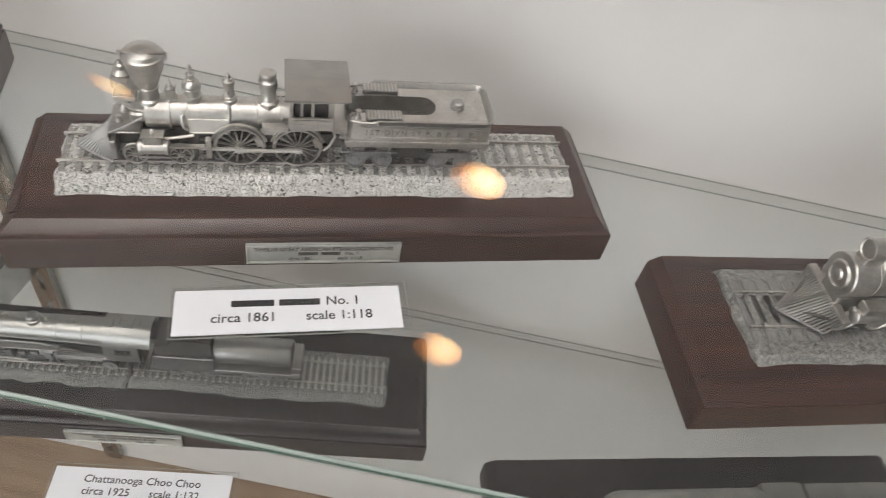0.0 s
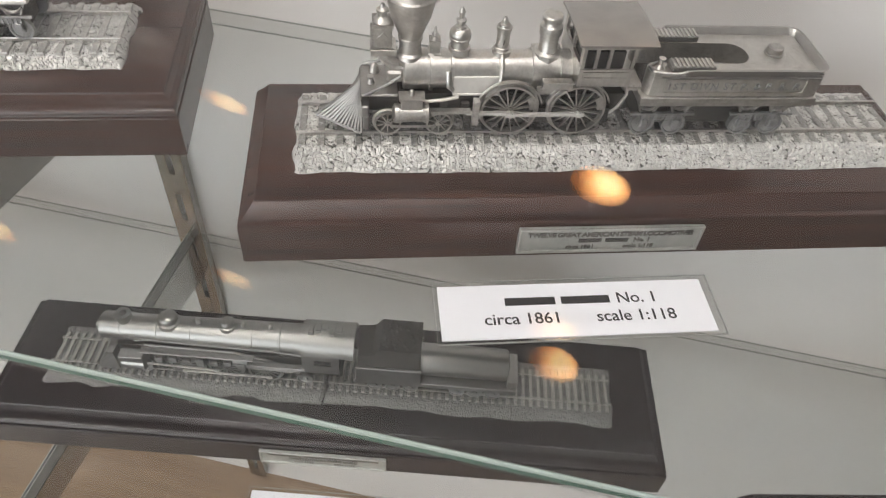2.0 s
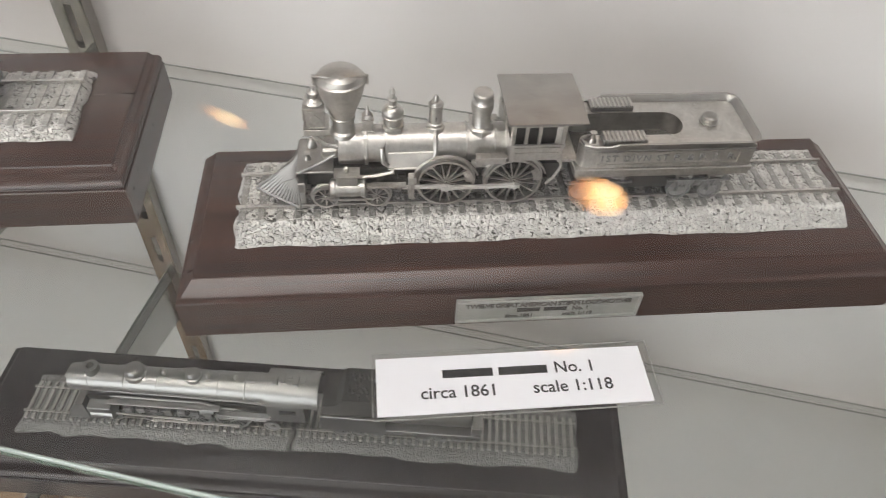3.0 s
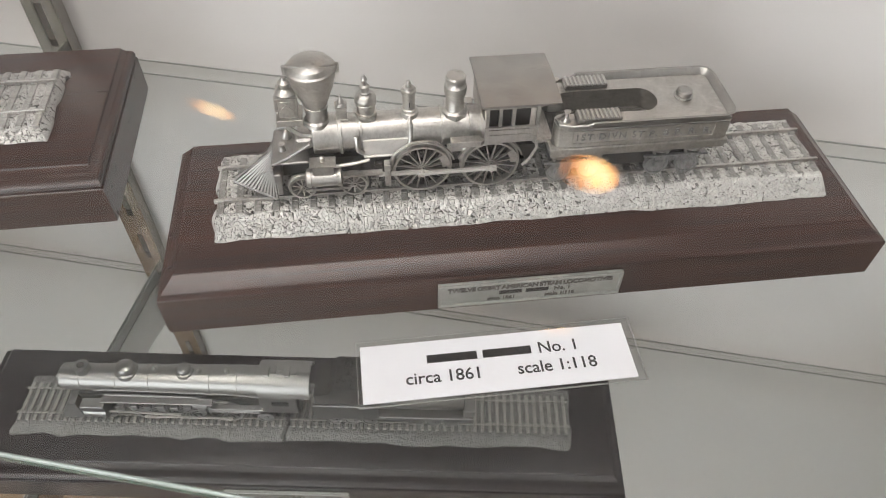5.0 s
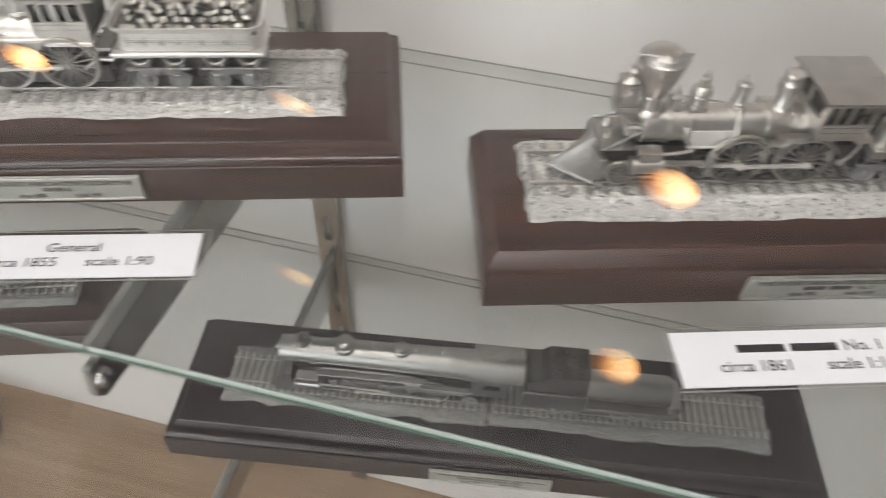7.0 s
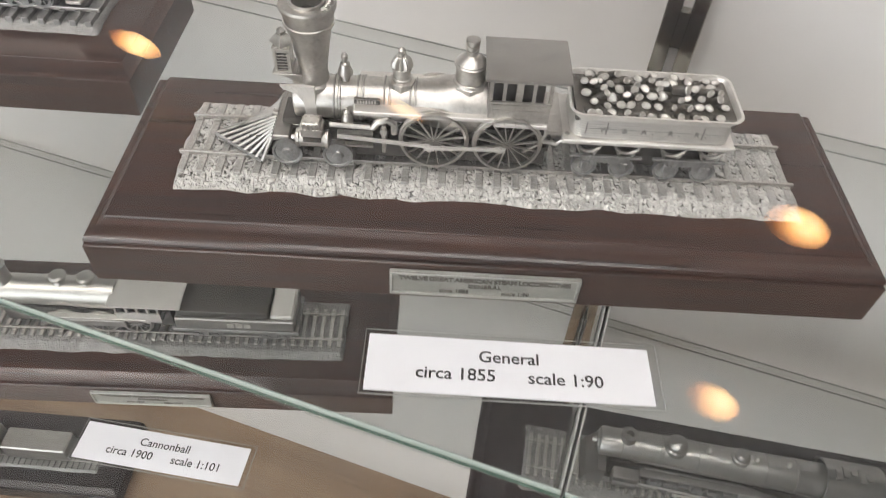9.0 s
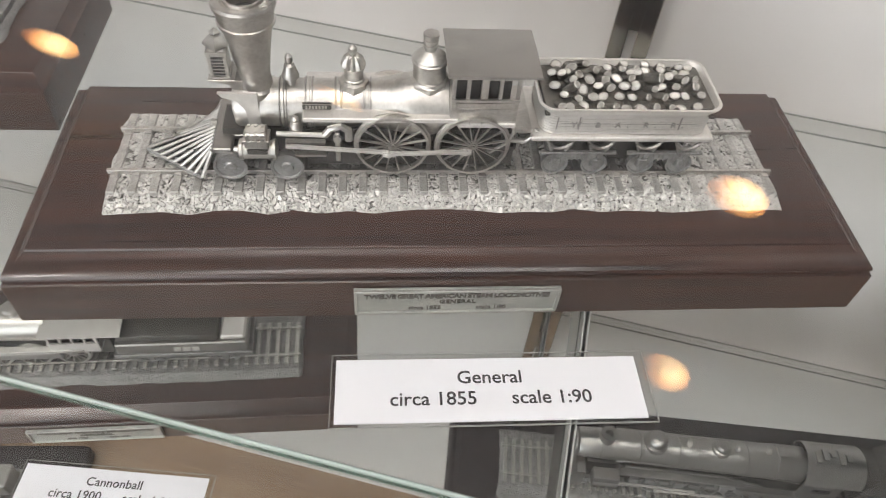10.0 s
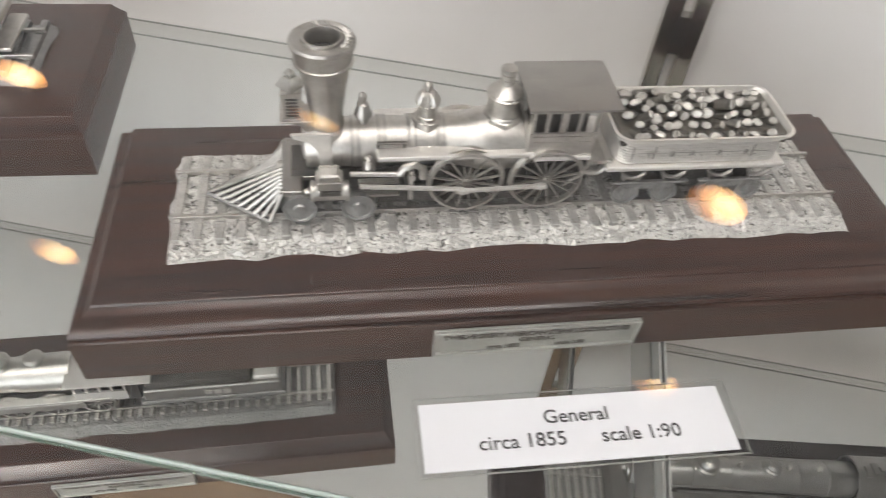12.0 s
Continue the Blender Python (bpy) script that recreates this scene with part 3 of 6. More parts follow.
def turned(name, parent, prof, at, seg=24, label="", mat=None, axis="z"):
    bm = bm_new()
    lathe(bm, prof, at, axis, seg)
    return part(name, bm, mat or PEWTER, parent, label, 24)


def cowcatcher(parent, tip, back, half, ztop, half_top, vc, zlow, bars, r, utop, back_mat=None, bar_mat=None):
    back_mat = back_mat or DARKPEW
    bm = bm_new()
    for side in (-1, 1):
        for k in range(bars + 1):
            f = k / bars
            p = (tip + (back - tip) * f, vc + side * half * f, zlow)
            q = (utop, vc + side * half_top * f, ztop - 0.0004 * f)
            tube(bm, [p, q], r, 6)
    part("cowcatcher", bm, bar_mat or PEWTER, parent)
    bm = bm_new()
    for side in (-1, 1):
        tube(bm, [(tip, vc, zlow - 0.0002), (back, vc + side * half, zlow - 0.0002)], r * 1.3, 6)
    part("pilot_rail", bm, DULL, parent)
    # Solid behind the bars; where dark, it paints the shade between them.
    bm = bm_new()
    i = 0.0016
    vs = [bm.verts.new(c) for c in ((tip + i * 1.6, vc, zlow + 0.0002), (back + 0.0004, vc - half + i, zlow + 0.0002), (back + 0.0004, vc + half - i, zlow + 0.0002), (utop + 0.0006, vc - half_top + 0.0008, ztop - 0.0012), (utop + 0.0006, vc + half_top - 0.0008, ztop - 0.0012))]
    for f in ((0, 1, 3), (0, 4, 2), (0, 3, 4), (1, 2, 4, 3), (0, 2, 1)):
        bm.faces.new([vs[k] for k in f])
    part("cowcatcher_back", bm, back_mat, parent, smooth=0)


def rod(parent, a, b, h, t, boss=0.0, name="rod"):
    """A flat bar in the plane of the wheels, with round bosses at its ends."""
    bm = bm_new()
    d = Vector((b[0] - a[0], 0, b[2] - a[2])).normalized()
    n = Vector((-d.z, 0, d.x)) * h / 2
    A, B = Vector(a), Vector(b)
    lo = [A - n, B - n, B + n, A + n]
    f = [bm.verts.new(p) for p in lo] + [bm.verts.new(p + Vector((0, t, 0))) for p in lo]
    for q in ((0, 1, 2, 3), (7, 6, 5, 4), (0, 4, 5, 1), (1, 5, 6, 2), (2, 6, 7, 3), (3, 7, 4, 0)):
        bm.faces.new([f[k] for k in q])
    if boss:
        for p in (a, b):
            lathe(bm, [(boss, t), (boss, -0.0003), (boss * 0.5, -0.0004)], p, "y", 14)
            box(bm, p[0] - boss * 1.9, p[0] + boss * 1.9, p[1] - 0.0001, p[1] + t, p[2] - boss * 0.75, p[2] + boss * 0.75)
    return part(name, bm, BRIGHT, parent, "bright polished rod")


def arc_strip(bm, c, r, a0, a1, y0, y1, t, n=18):
    poly = [(c[0] + (r + t) * math.cos(a0 + (a1 - a0) * k / n), c[1] + (r + t) * math.sin(a0 + (a1 - a0) * k / n)) for k in range(n + 1)]
    poly += [(c[0] + r * math.cos(a0 + (a1 - a0) * k / n), c[1] + r * math.sin(a0 + (a1 - a0) * k / n)) for k in range(n, -1, -1)]
    prism(bm, poly, "y", y0, y1)


def cab(parent, u0, u1, v0, v1, z0, zs, z1, panes, roof, sill_plate=True, roof_arch=0.0007, roof_mat=None, body_mat=None):
    """Cab with side windows: panel below zs, posts up to z1, and an overhanging roof (u0, u1, v0, v1, z)."""
    bm = bm_new()
    t = 0.0007
    for v, s in ((v0, 1), (v1, -1)):
        a, b = sorted((v, v + s * t))
        box(bm, u0, u1, a, b, z0, zs)
        box(bm, u0, u1, a, b, z1 - 0.0009, z1)
        n = len(panes)
        for k, p in enumerate(panes):
            box(bm, p - 0.0004, p + 0.0004, a, b, zs, z1 - 0.0009)
        o = v - s * 0.0003
        a, b = sorted((o, v))
        box(bm, u0 - 0.0002, u1 + 0.0002, a, b, zs - 0.0003, zs + 0.0003)
        box(bm, u0 - 0.0002, u1 + 0.0002, a, b, z1 - 0.0010, z1 - 0.0005)
        if sill_plate:
            box(bm, u0 + 0.0008, u1 - 0.0008, a, b, zs - 0.0024, zs - 0.0021)
            box(bm, u0 + 0.0008, u1 - 0.0008, a, b, zs - 0.0009, zs - 0.0006)
            box(bm, u0 + 0.0008, u0 + 0.0011, a, b, zs - 0.0021, zs - 0.0009)
            box(bm, u1 - 0.0011, u1 - 0.0008, a, b, zs - 0.0021, zs - 0.0009)
    box(bm, u0, u0 + t, v0 + t, v1 - t, z0, zs + 0.0006)
    for f in (0.0, 0.5, 1.0):
        v = v0 + t + (v1 - v0 - 2 * t - 0.0012) * f
        box(bm, u0, u0 + t, v, v + 0.0012, zs + 0.0006, z1)
    box(bm, u0 + t, u1, v0 + t, v1 - t, z0, z0 + t)
    c = part("cab", bm, body_mat or PEWTER, parent, smooth=0)
    bm = bm_new()
    box(bm, u0 + 0.0012, u1 - 0.0015, v0 + 0.003, v1 - 0.003, z0 + t, zs + 0.003)
    part("backhead", bm, DARKPEW, parent, "dark boiler backhead inside the cab", smooth=0)
    ru0, ru1, rv0, rv1, rz = roof
    n = 14
    up, lo = [], []
    for k in range(n + 1):
        f = k / n
        v = rv0 + (rv1 - rv0) * f
        z = rz + roof_arch * (1 - (2 * f - 1) ** 2)
        up.append((v, z))
        lo.append((v, z - 0.0006))
    bm = bm_new()
    prism(bm, up + lo[::-1], "x", ru0, ru1)
    part("cab_roof", bm, roof_mat or GREY, parent, smooth=40)
    return c


# ---- the two large models on the upper shelf ----
YW, YG = 16.7, 17.1
W_AT, G_AT = (-0.0557, 0.0372, 0.0), (-0.2745, 0.0133, 0.0)


def train_w():
    e = thing("model_train", pose(*W_AT, 0, 0, YW), "silver pewter steam locomotive with balloon stack on a mahogany plinth", "model train", "model trains")
    p = plinth(e, 0.1885, 0.0542)
    n = nameplate(p, 0.0686, 0.1168, 0.0043, 0.0129, [("TWELVE GREAT AMERICAN STEAM LOCOMOTIVES", 0.00215, 0.0097, 0, 0.86), ("No. 1", 0.0019, 0.0076, 0.0085, 1.0), ("circa 1861", 0.0018, 0.0054, -0.0075, 1.0), ("scale 1:118", 0.0018, 0.0054, 0.008, 1.0)])
    bm = bm_new()
    box(bm, 0.0845, 0.0905, -0.00105, -0.0008, 0.0076, 0.0089)
    box(bm, 0.0915, 0.0975, -0.00105, -0.0008, 0.0076, 0.0089)
    part("lettering_bar", bm, DARKPEW, n, smooth=0)
    vc = 0.0305
    track(e, 0.0125, 0.1785, vc + 0.0010, 0.0155, 0.0115, 0.0214, 0.0232, 0.0126, 0.0047, 0.00125, 0.00017, 0.0009, 3, 0.0019, sink=0.0, tie_half=0.0106, tie_mat=TIE_SHADED)

    # locomotive: the boiler carries the rest
    bm = bm_new()
    c = (0, vc, 0.0385)
    lathe(bm, [(0.0012, 0.0396), (0.0030, 0.0399), (0.0034, 0.0403), (0.0047, 0.0404), (0.0050, 0.0407), (0.0050, 0.0468), (0.0054, 0.0469), (0.0054, 0.0477), (0.0047, 0.0478), (0.0047, 0.0520), (0.0052, 0.0521), (0.0052, 0.0527), (0.0048, 0.0528), (0.0048, 0.0638), (0.0052, 0.0639), (0.0052, 0.0645), (0.0048, 0.0646), (0.0048, 0.0722), (0.0052, 0.0723), (0.0052, 0.0728), (0.0048, 0.0729), (0.0048, 0.0792), (0.0053, 0.0793), (0.0053, 0.0799), (0.0049, 0.0800), (0.0049, 0.083)], c, "x", 40)
    b = part("locomotive", bm, PEWTER, e, "pewter locomotive with round boiler and spoked wheels", smooth=30)
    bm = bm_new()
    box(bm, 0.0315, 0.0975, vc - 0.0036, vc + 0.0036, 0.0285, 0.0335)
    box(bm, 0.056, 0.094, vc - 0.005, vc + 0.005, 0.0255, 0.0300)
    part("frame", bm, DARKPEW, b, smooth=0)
    # stack with its cap and strap
    turned("smokestack", b, [(0.0035, 0.0422), (0.0033, 0.0432), (0.0027, 0.0437), (0.0026, 0.0468), (0.0030, 0.0469), (0.0030, 0.0474), (0.0027, 0.0476), (0.0036, 0.0500), (0.0048, 0.0530), (0.0055, 0.0558), (0.0056, 0.0572), (0.0059, 0.0574), (0.0059, 0.0580), (0.0054, 0.0583), (0.0048, 0.0593), (0.0034, 0.0602), (0.0016, 0.0606)], (0.0421, vc, 0), 36)
    bm = bm_new()
    tube(bm, [(0.0421 - 0.0061, vc - 0.0004, 0.0566), (0.0421 - 0.0062, vc - 0.0004, 0.0589), (0.0421 - 0.004, vc - 0.002, 0.0597), (0.0421, vc - 0.0034, 0.0599), (0.0421 + 0.004, vc - 0.002, 0.0597), (0.0421 + 0.0062, vc - 0.0004, 0.0589), (0.0421 + 0.0061, vc - 0.0004, 0.0566)], 0.00042, 8)
    part("stack_strap", bm, PEWTER, b)
    # headlamp on its bracket
    bm = bm_new()
    box(bm, 0.0338, 0.0400, vc - 0.0030, vc + 0.0030, 0.0420, 0.0437, 0.0001)
    box(bm, 0.0346, 0.0390, vc - 0.0026, vc + 0.0026, 0.0437, 0.0500, 0.0002)
    box(bm, 0.0343, 0.0393, vc - 0.0029, vc + 0.0029, 0.0440, 0.0444)
    box(bm, 0.0343, 0.0393, vc - 0.0029, vc + 0.0029, 0.0494, 0.0500)
    box(bm, 0.0351, 0.0385, vc - 0.0028, vc - 0.0024, 0.0450, 0.0490, 0.0001)
    lathe(bm, [(0.0024, 0.0500), (0.0016, 0.0508), (0.0011, 0.0512), (0.0011, 0.0522), (0.0015, 0.0523), (0.0015, 0.0528), (0.0007, 0.0533), (0.0005, 0.0541)], (0.0368, vc, 0), "z", 16)
    lathe(bm, [(0.0014, -0.0002), (0.0014, 0.0003)], (0.0368, vc - 0.0029, 0.0469), "y", 4)
    lathe(bm, [(0.0021, -0.0004), (0.0019, 0.0004)], (0.0343, vc, 0.0469), "x", 20)
    part("headlamp", bm, PEWTER, b, "boxy pewter headlamp").location = (-0.0013, 0, 0.0016)
    bm = bm_new()
    for s in (-1, 1):
        tube(bm, [(0.0345, vc + s * 0.0024, 0.0433), (0.0375, vc + s * 0.003, 0.041), (0.0405, vc + s * 0.0032, 0.0405)], 0.0006, 6)
    box(bm, 0.0362, 0.0404, vc - 0.004, vc + 0.004, 0.0368, 0.0400, 0.0006)
    part("lamp_bracket", bm, PEWTER, b)
    # fittings along the boiler
    bm = bm_new()
    box(bm, 0.0464, 0.0498, vc - 0.0016, vc + 0.0016, 0.0424, 0.0436, 0.0002)
    for v in (vc - 0.0013, vc + 0.0013):
        box(bm, 0.0468, 0.0493, v - 0.0003, v + 0.0003, 0.0436, 0.0464, 0.0001)
    box(bm, 0.0466, 0.0495, vc - 0.0016, vc + 0.0016, 0.0464, 0.0468)
    lathe(bm, [(0.0010, 0.0440), (0.0009, 0.0448), (0.0005, 0.0464)], (0.04805, vc, 0), "z", 12)
    lathe(bm, [(0.0013, 0.0468), (0.0010, 0.0474), (0.0007, 0.0476), (0.0009, 0.0480), (0.0005, 0.0486), (0.0002, 0.0500)], (0.04805, vc, 0), "z", 12)
    part("bell_stand", bm, PEWTER, b)
    bm = bm_new()
    box(bm, 0.0521, 0.0562, vc - 0.002, vc + 0.002, 0.0424, 0.0443, 0.0002)
    lathe(bm, [(0.0027, 0.0440), (0.0027, 0.0448), (0.0022, 0.0449), (0.0022, 0.0468), (0.0026, 0.0469), (0.0027, 0.0474), (0.0025, 0.0476), (0.0027, 0.0482), (0.0025, 0.0490), (0.0018, 0.0497), (0.0013, 0.0499), (0.0013, 0.0503), (0.0009, 0.0505), (0.0009, 0.0512), (0.0012, 0.0514), (0.0012, 0.0520), (0.0006, 0.0523), (0.0006, 0.0535), (0.0008, 0.0538), (0.0003, 0.0550)], (0.0541, vc, 0), "z", 28)
    part("sand_dome", bm, PEWTER, b)
    bm = bm_new()
    lathe(bm, [(0.0024, 0.0425), (0.0023, 0.0440), (0.0019, 0.0442), (0.0020, 0.0449), (0.0016, 0.0451), (0.0016, 0.0494), (0.0019, 0.0496), (0.0019, 0.0503), (0.0015, 0.0505), (0.0013, 0.0510), (0.0007, 0.0512), (0.0007, 0.0520), (0.0004, 0.0527)], (0.0646, vc, 0), "z", 20)
    tube(bm, [(0.0646, vc - 0.0018, 0.0437), (0.0646, vc - 0.0040, 0.0420), (0.0645, vc - 0.0052, 0.0395), (0.0640, vc - 0.0060, 0.0370), (0.0615, vc - 0.0066, 0.0345)], 0.0005, 8)
    part("whistle", bm, PEWTER, b)
    bm = bm_new()
    lathe(bm, [(0.0034, 0.0420), (0.0034, 0.0436), (0.0028, 0.0441)], (0.0760, vc, 0), "z", 8)
    lathe(bm, [(0.0026, 0.0438), (0.0023, 0.0443), (0.0023, 0.0484), (0.0027, 0.0486), (0.0028, 0.0500), (0.0027, 0.0508), (0.0022, 0.0511), (0.0020, 0.0514), (0.0020, 0.0520), (0.0025, 0.0522), (0.0025, 0.0532), (0.0022, 0.0536)], (0.0760, vc, 0), "z", 28)
    part("steam_dome", bm, PEWTER, b)
    lettering("1", 0.0019, pose(0.0646, vc - 0.00175, 0.0462, 90), b, DARKPEW, 0.0001)
    # running boards and side panels
    for s in (-1, 1):
        bm = bm_new()
        y = vc + s * 0.0062
        box(bm, 0.0526, 0.0645, min(vc + s * 0.0052, vc + s * 0.0046), max(vc + s * 0.0052, vc + s * 0.0046), 0.0346, 0.0394, 0.0001)
        box(bm, 0.0526, 0.0645, min(vc + s * 0.0056, vc + s * 0.0046), max(vc + s * 0.0056, vc + s * 0.0046), 0.0342, 0.0347, 0.0001)
        part("boiler_jacket", bm, BRIGHT, b, "bright smooth jacket panel")
        bm = bm_new()
        box(bm, 0.0742, 0.0816, vc + s * 0.0078 - 0.0012, vc + s * 0.0078 + 0.0012, 0.0384, 0.0402, 0.0001)
        part("side_panel", bm, PEWTER, b)
        bm = bm_new()
        tube(bm, [(0.0512, vc + s * 0.0050, 0.0408), (0.0512, vc + s * 0.0057, 0.0392), (0.0514, vc + s * 0.0060, 0.0372), (0.0526, vc + s * 0.006, 0.0362)], 0.0006, 8)
        part("steam_pipe", bm, PEWTER, b)
        # cylinder and steam chest
        bm = bm_new()
        box(bm, 0.0398, 0.0450, vc + s * 0.0075 - 0.0016, vc + s * 0.0075 + 0.0016, 0.0318, 0.0354, 0.0002)
        box(bm, 0.0392, 0.0456, vc + s * 0.0075 - 0.0019, vc + s * 0.0075 + 0.0019, 0.0352, 0.0356)
        lathe(bm, [(0.0006, 0.0358), (0.0006, 0.0372), (0.0002, 0.0375)], (0.0424, vc + s * 0.0075, 0), "z", 8)
        lathe(bm, [(0.0010, 0.0376), (0.0021, 0.0380), (0.0025, 0.0382), (0.0025, 0.0392), (0.0022, 0.0393), (0.0022, 0.0456), (0.0025, 0.0457), (0.0025, 0.0466), (0.0012, 0.0470)], (0, vc + s * 0.0078, 0.0307), "x", 22)
        part("cylinder", bm, PEWTER, b)
        y = vc + s * 0.0086
        bm = bm_new()
        tube(bm, [(0.0466, vc + s * 0.0078, 0.0307), (0.0566, vc + s * 0.0078, 0.0307)], 0.0004, 6)
        box(bm, 0.0470, 0.0570, y - 0.0008, y + 0.0008, 0.0316, 0.0322)
        tube(bm, [(0.0456, vc + s * 0.007, 0.0335), (0.0500, vc + s * 0.007, 0.0340), (0.0540, vc + s * 0.0068, 0.0348)], 0.0005, 6)
        box(bm, 0.0575, 0.0590, y - 0.0016, y + 0.0006, 0.0285, 0.0355, 0.0001)
        part("slide_bar", bm, PEWTER, b)
        rod(b, (0.0560, y - 0.0004, 0.0312), (0.0680, y - 0.0004, 0.0310), 0.0008, 0.0008, 0, "main_rod")
        rod(b, (0.0671, y - 0.0008 if s < 0 else y, 0.0309), (0.0846, y - 0.0008 if s < 0 else y, 0.0311), 0.0008, 0.0008, 0.0007, "side_rod")
        bm = bm_new()
        for u in (0.0671, 0.0846):
            arc_strip(bm, (u, 0.0305), 0.0083, 0.30, 2.84, vc + s * 0.0066 - 0.0005, vc + s * 0.0066 + 0.0005, 0.0004)
        box(bm, 0.0735, 0.0782, vc + s * 0.0060 - 0.0004, vc + s * 0.0060 + 0.0004, 0.0352, 0.0372)
        part("splasher", bm, PEWTER, b)
        bm = bm_new()
        tube(bm, [(0.0308, vc + s * 0.0068, 0.0352), (0.0350, vc + s * 0.0058, 0.0368), (0.0398, vc + s * 0.0046, 0.0390)], 0.00042, 6)
        part("brace", bm, DULL, b)
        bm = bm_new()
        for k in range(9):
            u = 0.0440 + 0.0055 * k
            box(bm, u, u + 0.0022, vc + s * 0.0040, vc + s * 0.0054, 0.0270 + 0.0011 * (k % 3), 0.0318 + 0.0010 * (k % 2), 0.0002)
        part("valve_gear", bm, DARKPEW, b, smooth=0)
    # pilot
    cowcatcher(b, 0.0185, 0.0300, 0.0080, 0.0342, 0.0070, vc, 0.0248, 13, 0.00036, 0.0300, GREY, GREY)
    bm = bm_new()
    box(bm, 0.0300, 0.0320, vc - 0.0084, vc + 0.0084, 0.0296, 0.0330, 0.0003)
    box(bm, 0.0300, 0.0390, vc - 0.0066, vc + 0.0066, 0.0345, 0.0352, 0.0002)
    for s in (-1, 1):
        box(bm, 0.0304, 0.0318, vc + s * 0.0078 - 0.0007, vc + s * 0.0078 + 0.0007, 0.0262, 0.0300, 0.0002)
    part("buffer_beam", bm, GREY, b)
    bm = bm_new()
    lathe(bm, [(0.0014, 0.0352), (0.0010, 0.0370), (0.0004, 0.0376)], (0.0335, vc + 0.0035, 0), "z", 10)
    lathe(bm, [(0.0010, 0.0352), (0.0006, 0.0364), (0.0009, 0.0372)], (0.0325, vc - 0.0015, 0), "z", 10)
    part("flag_holder", bm, PEWTER, b)
    wheels(b, wheel_bm(0.0073, 0.0016, 16, 0.0006, 0.0010, True, 0.0003), (0.0671, 0.0846), 0.0308, vc - 0.0074, vc + 0.0074, "driving_wheel")
    wheels(b, wheel_bm(0.0034, 0.0015, 10, 0.0005, 0.0008, False, 0.0003), (0.0366, 0.0496), 0.0268, vc - 0.0072, vc + 0.0072, "pilot_wheel")
    bm = bm_new()
    box(bm, 0.0375, 0.0485, vc - 0.0072, vc - 0.0064, 0.0256, 0.0264)
    box(bm, 0.0375, 0.0485, vc + 0.0064, vc + 0.0072, 0.0256, 0.0264)
    part("truck_frame", bm, PEWTER, b, smooth=0)
    cab(b, 0.0822, 0.0952, vc - 0.0096, vc + 0.0096, 0.0398, 0.0445, 0.0512, (0.0826, 0.0857, 0.0889, 0.0948), (0.0808, 0.1000, vc - 0.0103, vc + 0.0103, 0.0514))
    bm = bm_new()
    tube(bm, [(0.0950, vc - 0.0085, 0.0398), (0.0958, vc - 0.0088, 0.0370), (0.0942, vc - 0.009, 0.0335), (0.0925, vc - 0.009, 0.0315)], 0.0004, 6)
    box(bm, 0.0950, 0.1000, vc - 0.0075, vc + 0.0075, 0.0372, 0.0382)
    part("footplate", bm, PEWTER, b)

    # tender
    u0, u1, hw, z0, z1 = 0.0995, 0.1440, 0.0093, 0.0376, 0.0440
    vc -= 0.0012
    bm = bm_new()
    slot = 0.0046
    def side(s):
        pts = [(u1, s * 0.0), (u1, s * hw), (u0 + 0.0026, s * hw)]
        for k in range(1, 6):
            a = math.pi / 2 + math.pi * k / 6
            pts.append((u0 + 0.0026 + 0.0026 * math.cos(a), s * (hw - 0.0027 + 0.0027 * math.sin(a))))
        pts += [(u0 + 0.0026, s * (hw - 0.0054)), (0.1070, s * slot), (0.1235, s * slot)]
        for k in range(1, 7):
            a = math.pi / 2 * (1 - k / 6)
            pts.append((0.1235 + 0.0040 * math.cos(a), s * slot * math.sin(a)))
        return [(x, vc + y) for x, y in pts]
    for s in (-1, 1):
        prism(bm, side(s), "z", z0, z1)
    t = part("tender", bm, PEWTER, e, "pewter tender with lettered side panel and recessed top", smooth=30)
    bm = bm_new()
    for s in (-1, 1):
        line = [(0.1085, s * hw), (u1 - 0.0020, s * hw), (u1 - 0.0006, s * (hw - 0.0006)), (u1, s * (hw - 0.0020)), (u1, 0.0)]
        ring = []
        for k, (x, y) in enumerate(line):
            a, b = line[max(k - 1, 0)], line[min(k + 1, len(line) - 1)]
            n = Vector((b[1] - a[1], a[0] - b[0])).normalized() * -s
            ring.append([bm.verts.new((x + n.x * g, vc + y + n.y * g, z)) for g, z in ((0.0001, z1 - 0.0008), (0.0003, z1 + 0.0004), (0.0011, z1 + 0.0013), (0.0012, z1 + 0.0016), (0.0005, z1 + 0.0016), (-0.0003, z1 + 0.0006), (-0.0006, z1 - 0.0001))])
        for a, b in zip(ring, ring[1:]):
            for k in range(6):
                bm.faces.new((a[k], a[k + 1], b[k + 1], b[k]))
        bm.faces.new(ring[0])
        tube(bm, [(u0 + 0.0030, vc + s * (hw - 0.0048), z1 + 0.0002), (u0 + 0.0006, vc + s * (hw - 0.003), z1 + 0.0002), (u0 + 0.0010, vc + s * (hw - 0.0008), z1 + 0.0002), (u0 + 0.0036, vc + s * (hw + 0.0002), z1 + 0.0003), (0.1070, vc + s * (hw + 0.0003), z1 + 0.0003), (0.1087, vc + s * (hw + 0.0006), z1 + 0.0012)], 0.00042, 8)
        tube(bm, [(u0 + 0.003, vc + s * (hw + 0.0001), z1 - 0.0010), (u1 - 0.0002, vc + s * (hw + 0.0001), z1 - 0.0010)], 0.00026, 6)
    part("coping", bm, GREY, t)
    bm = bm_new()
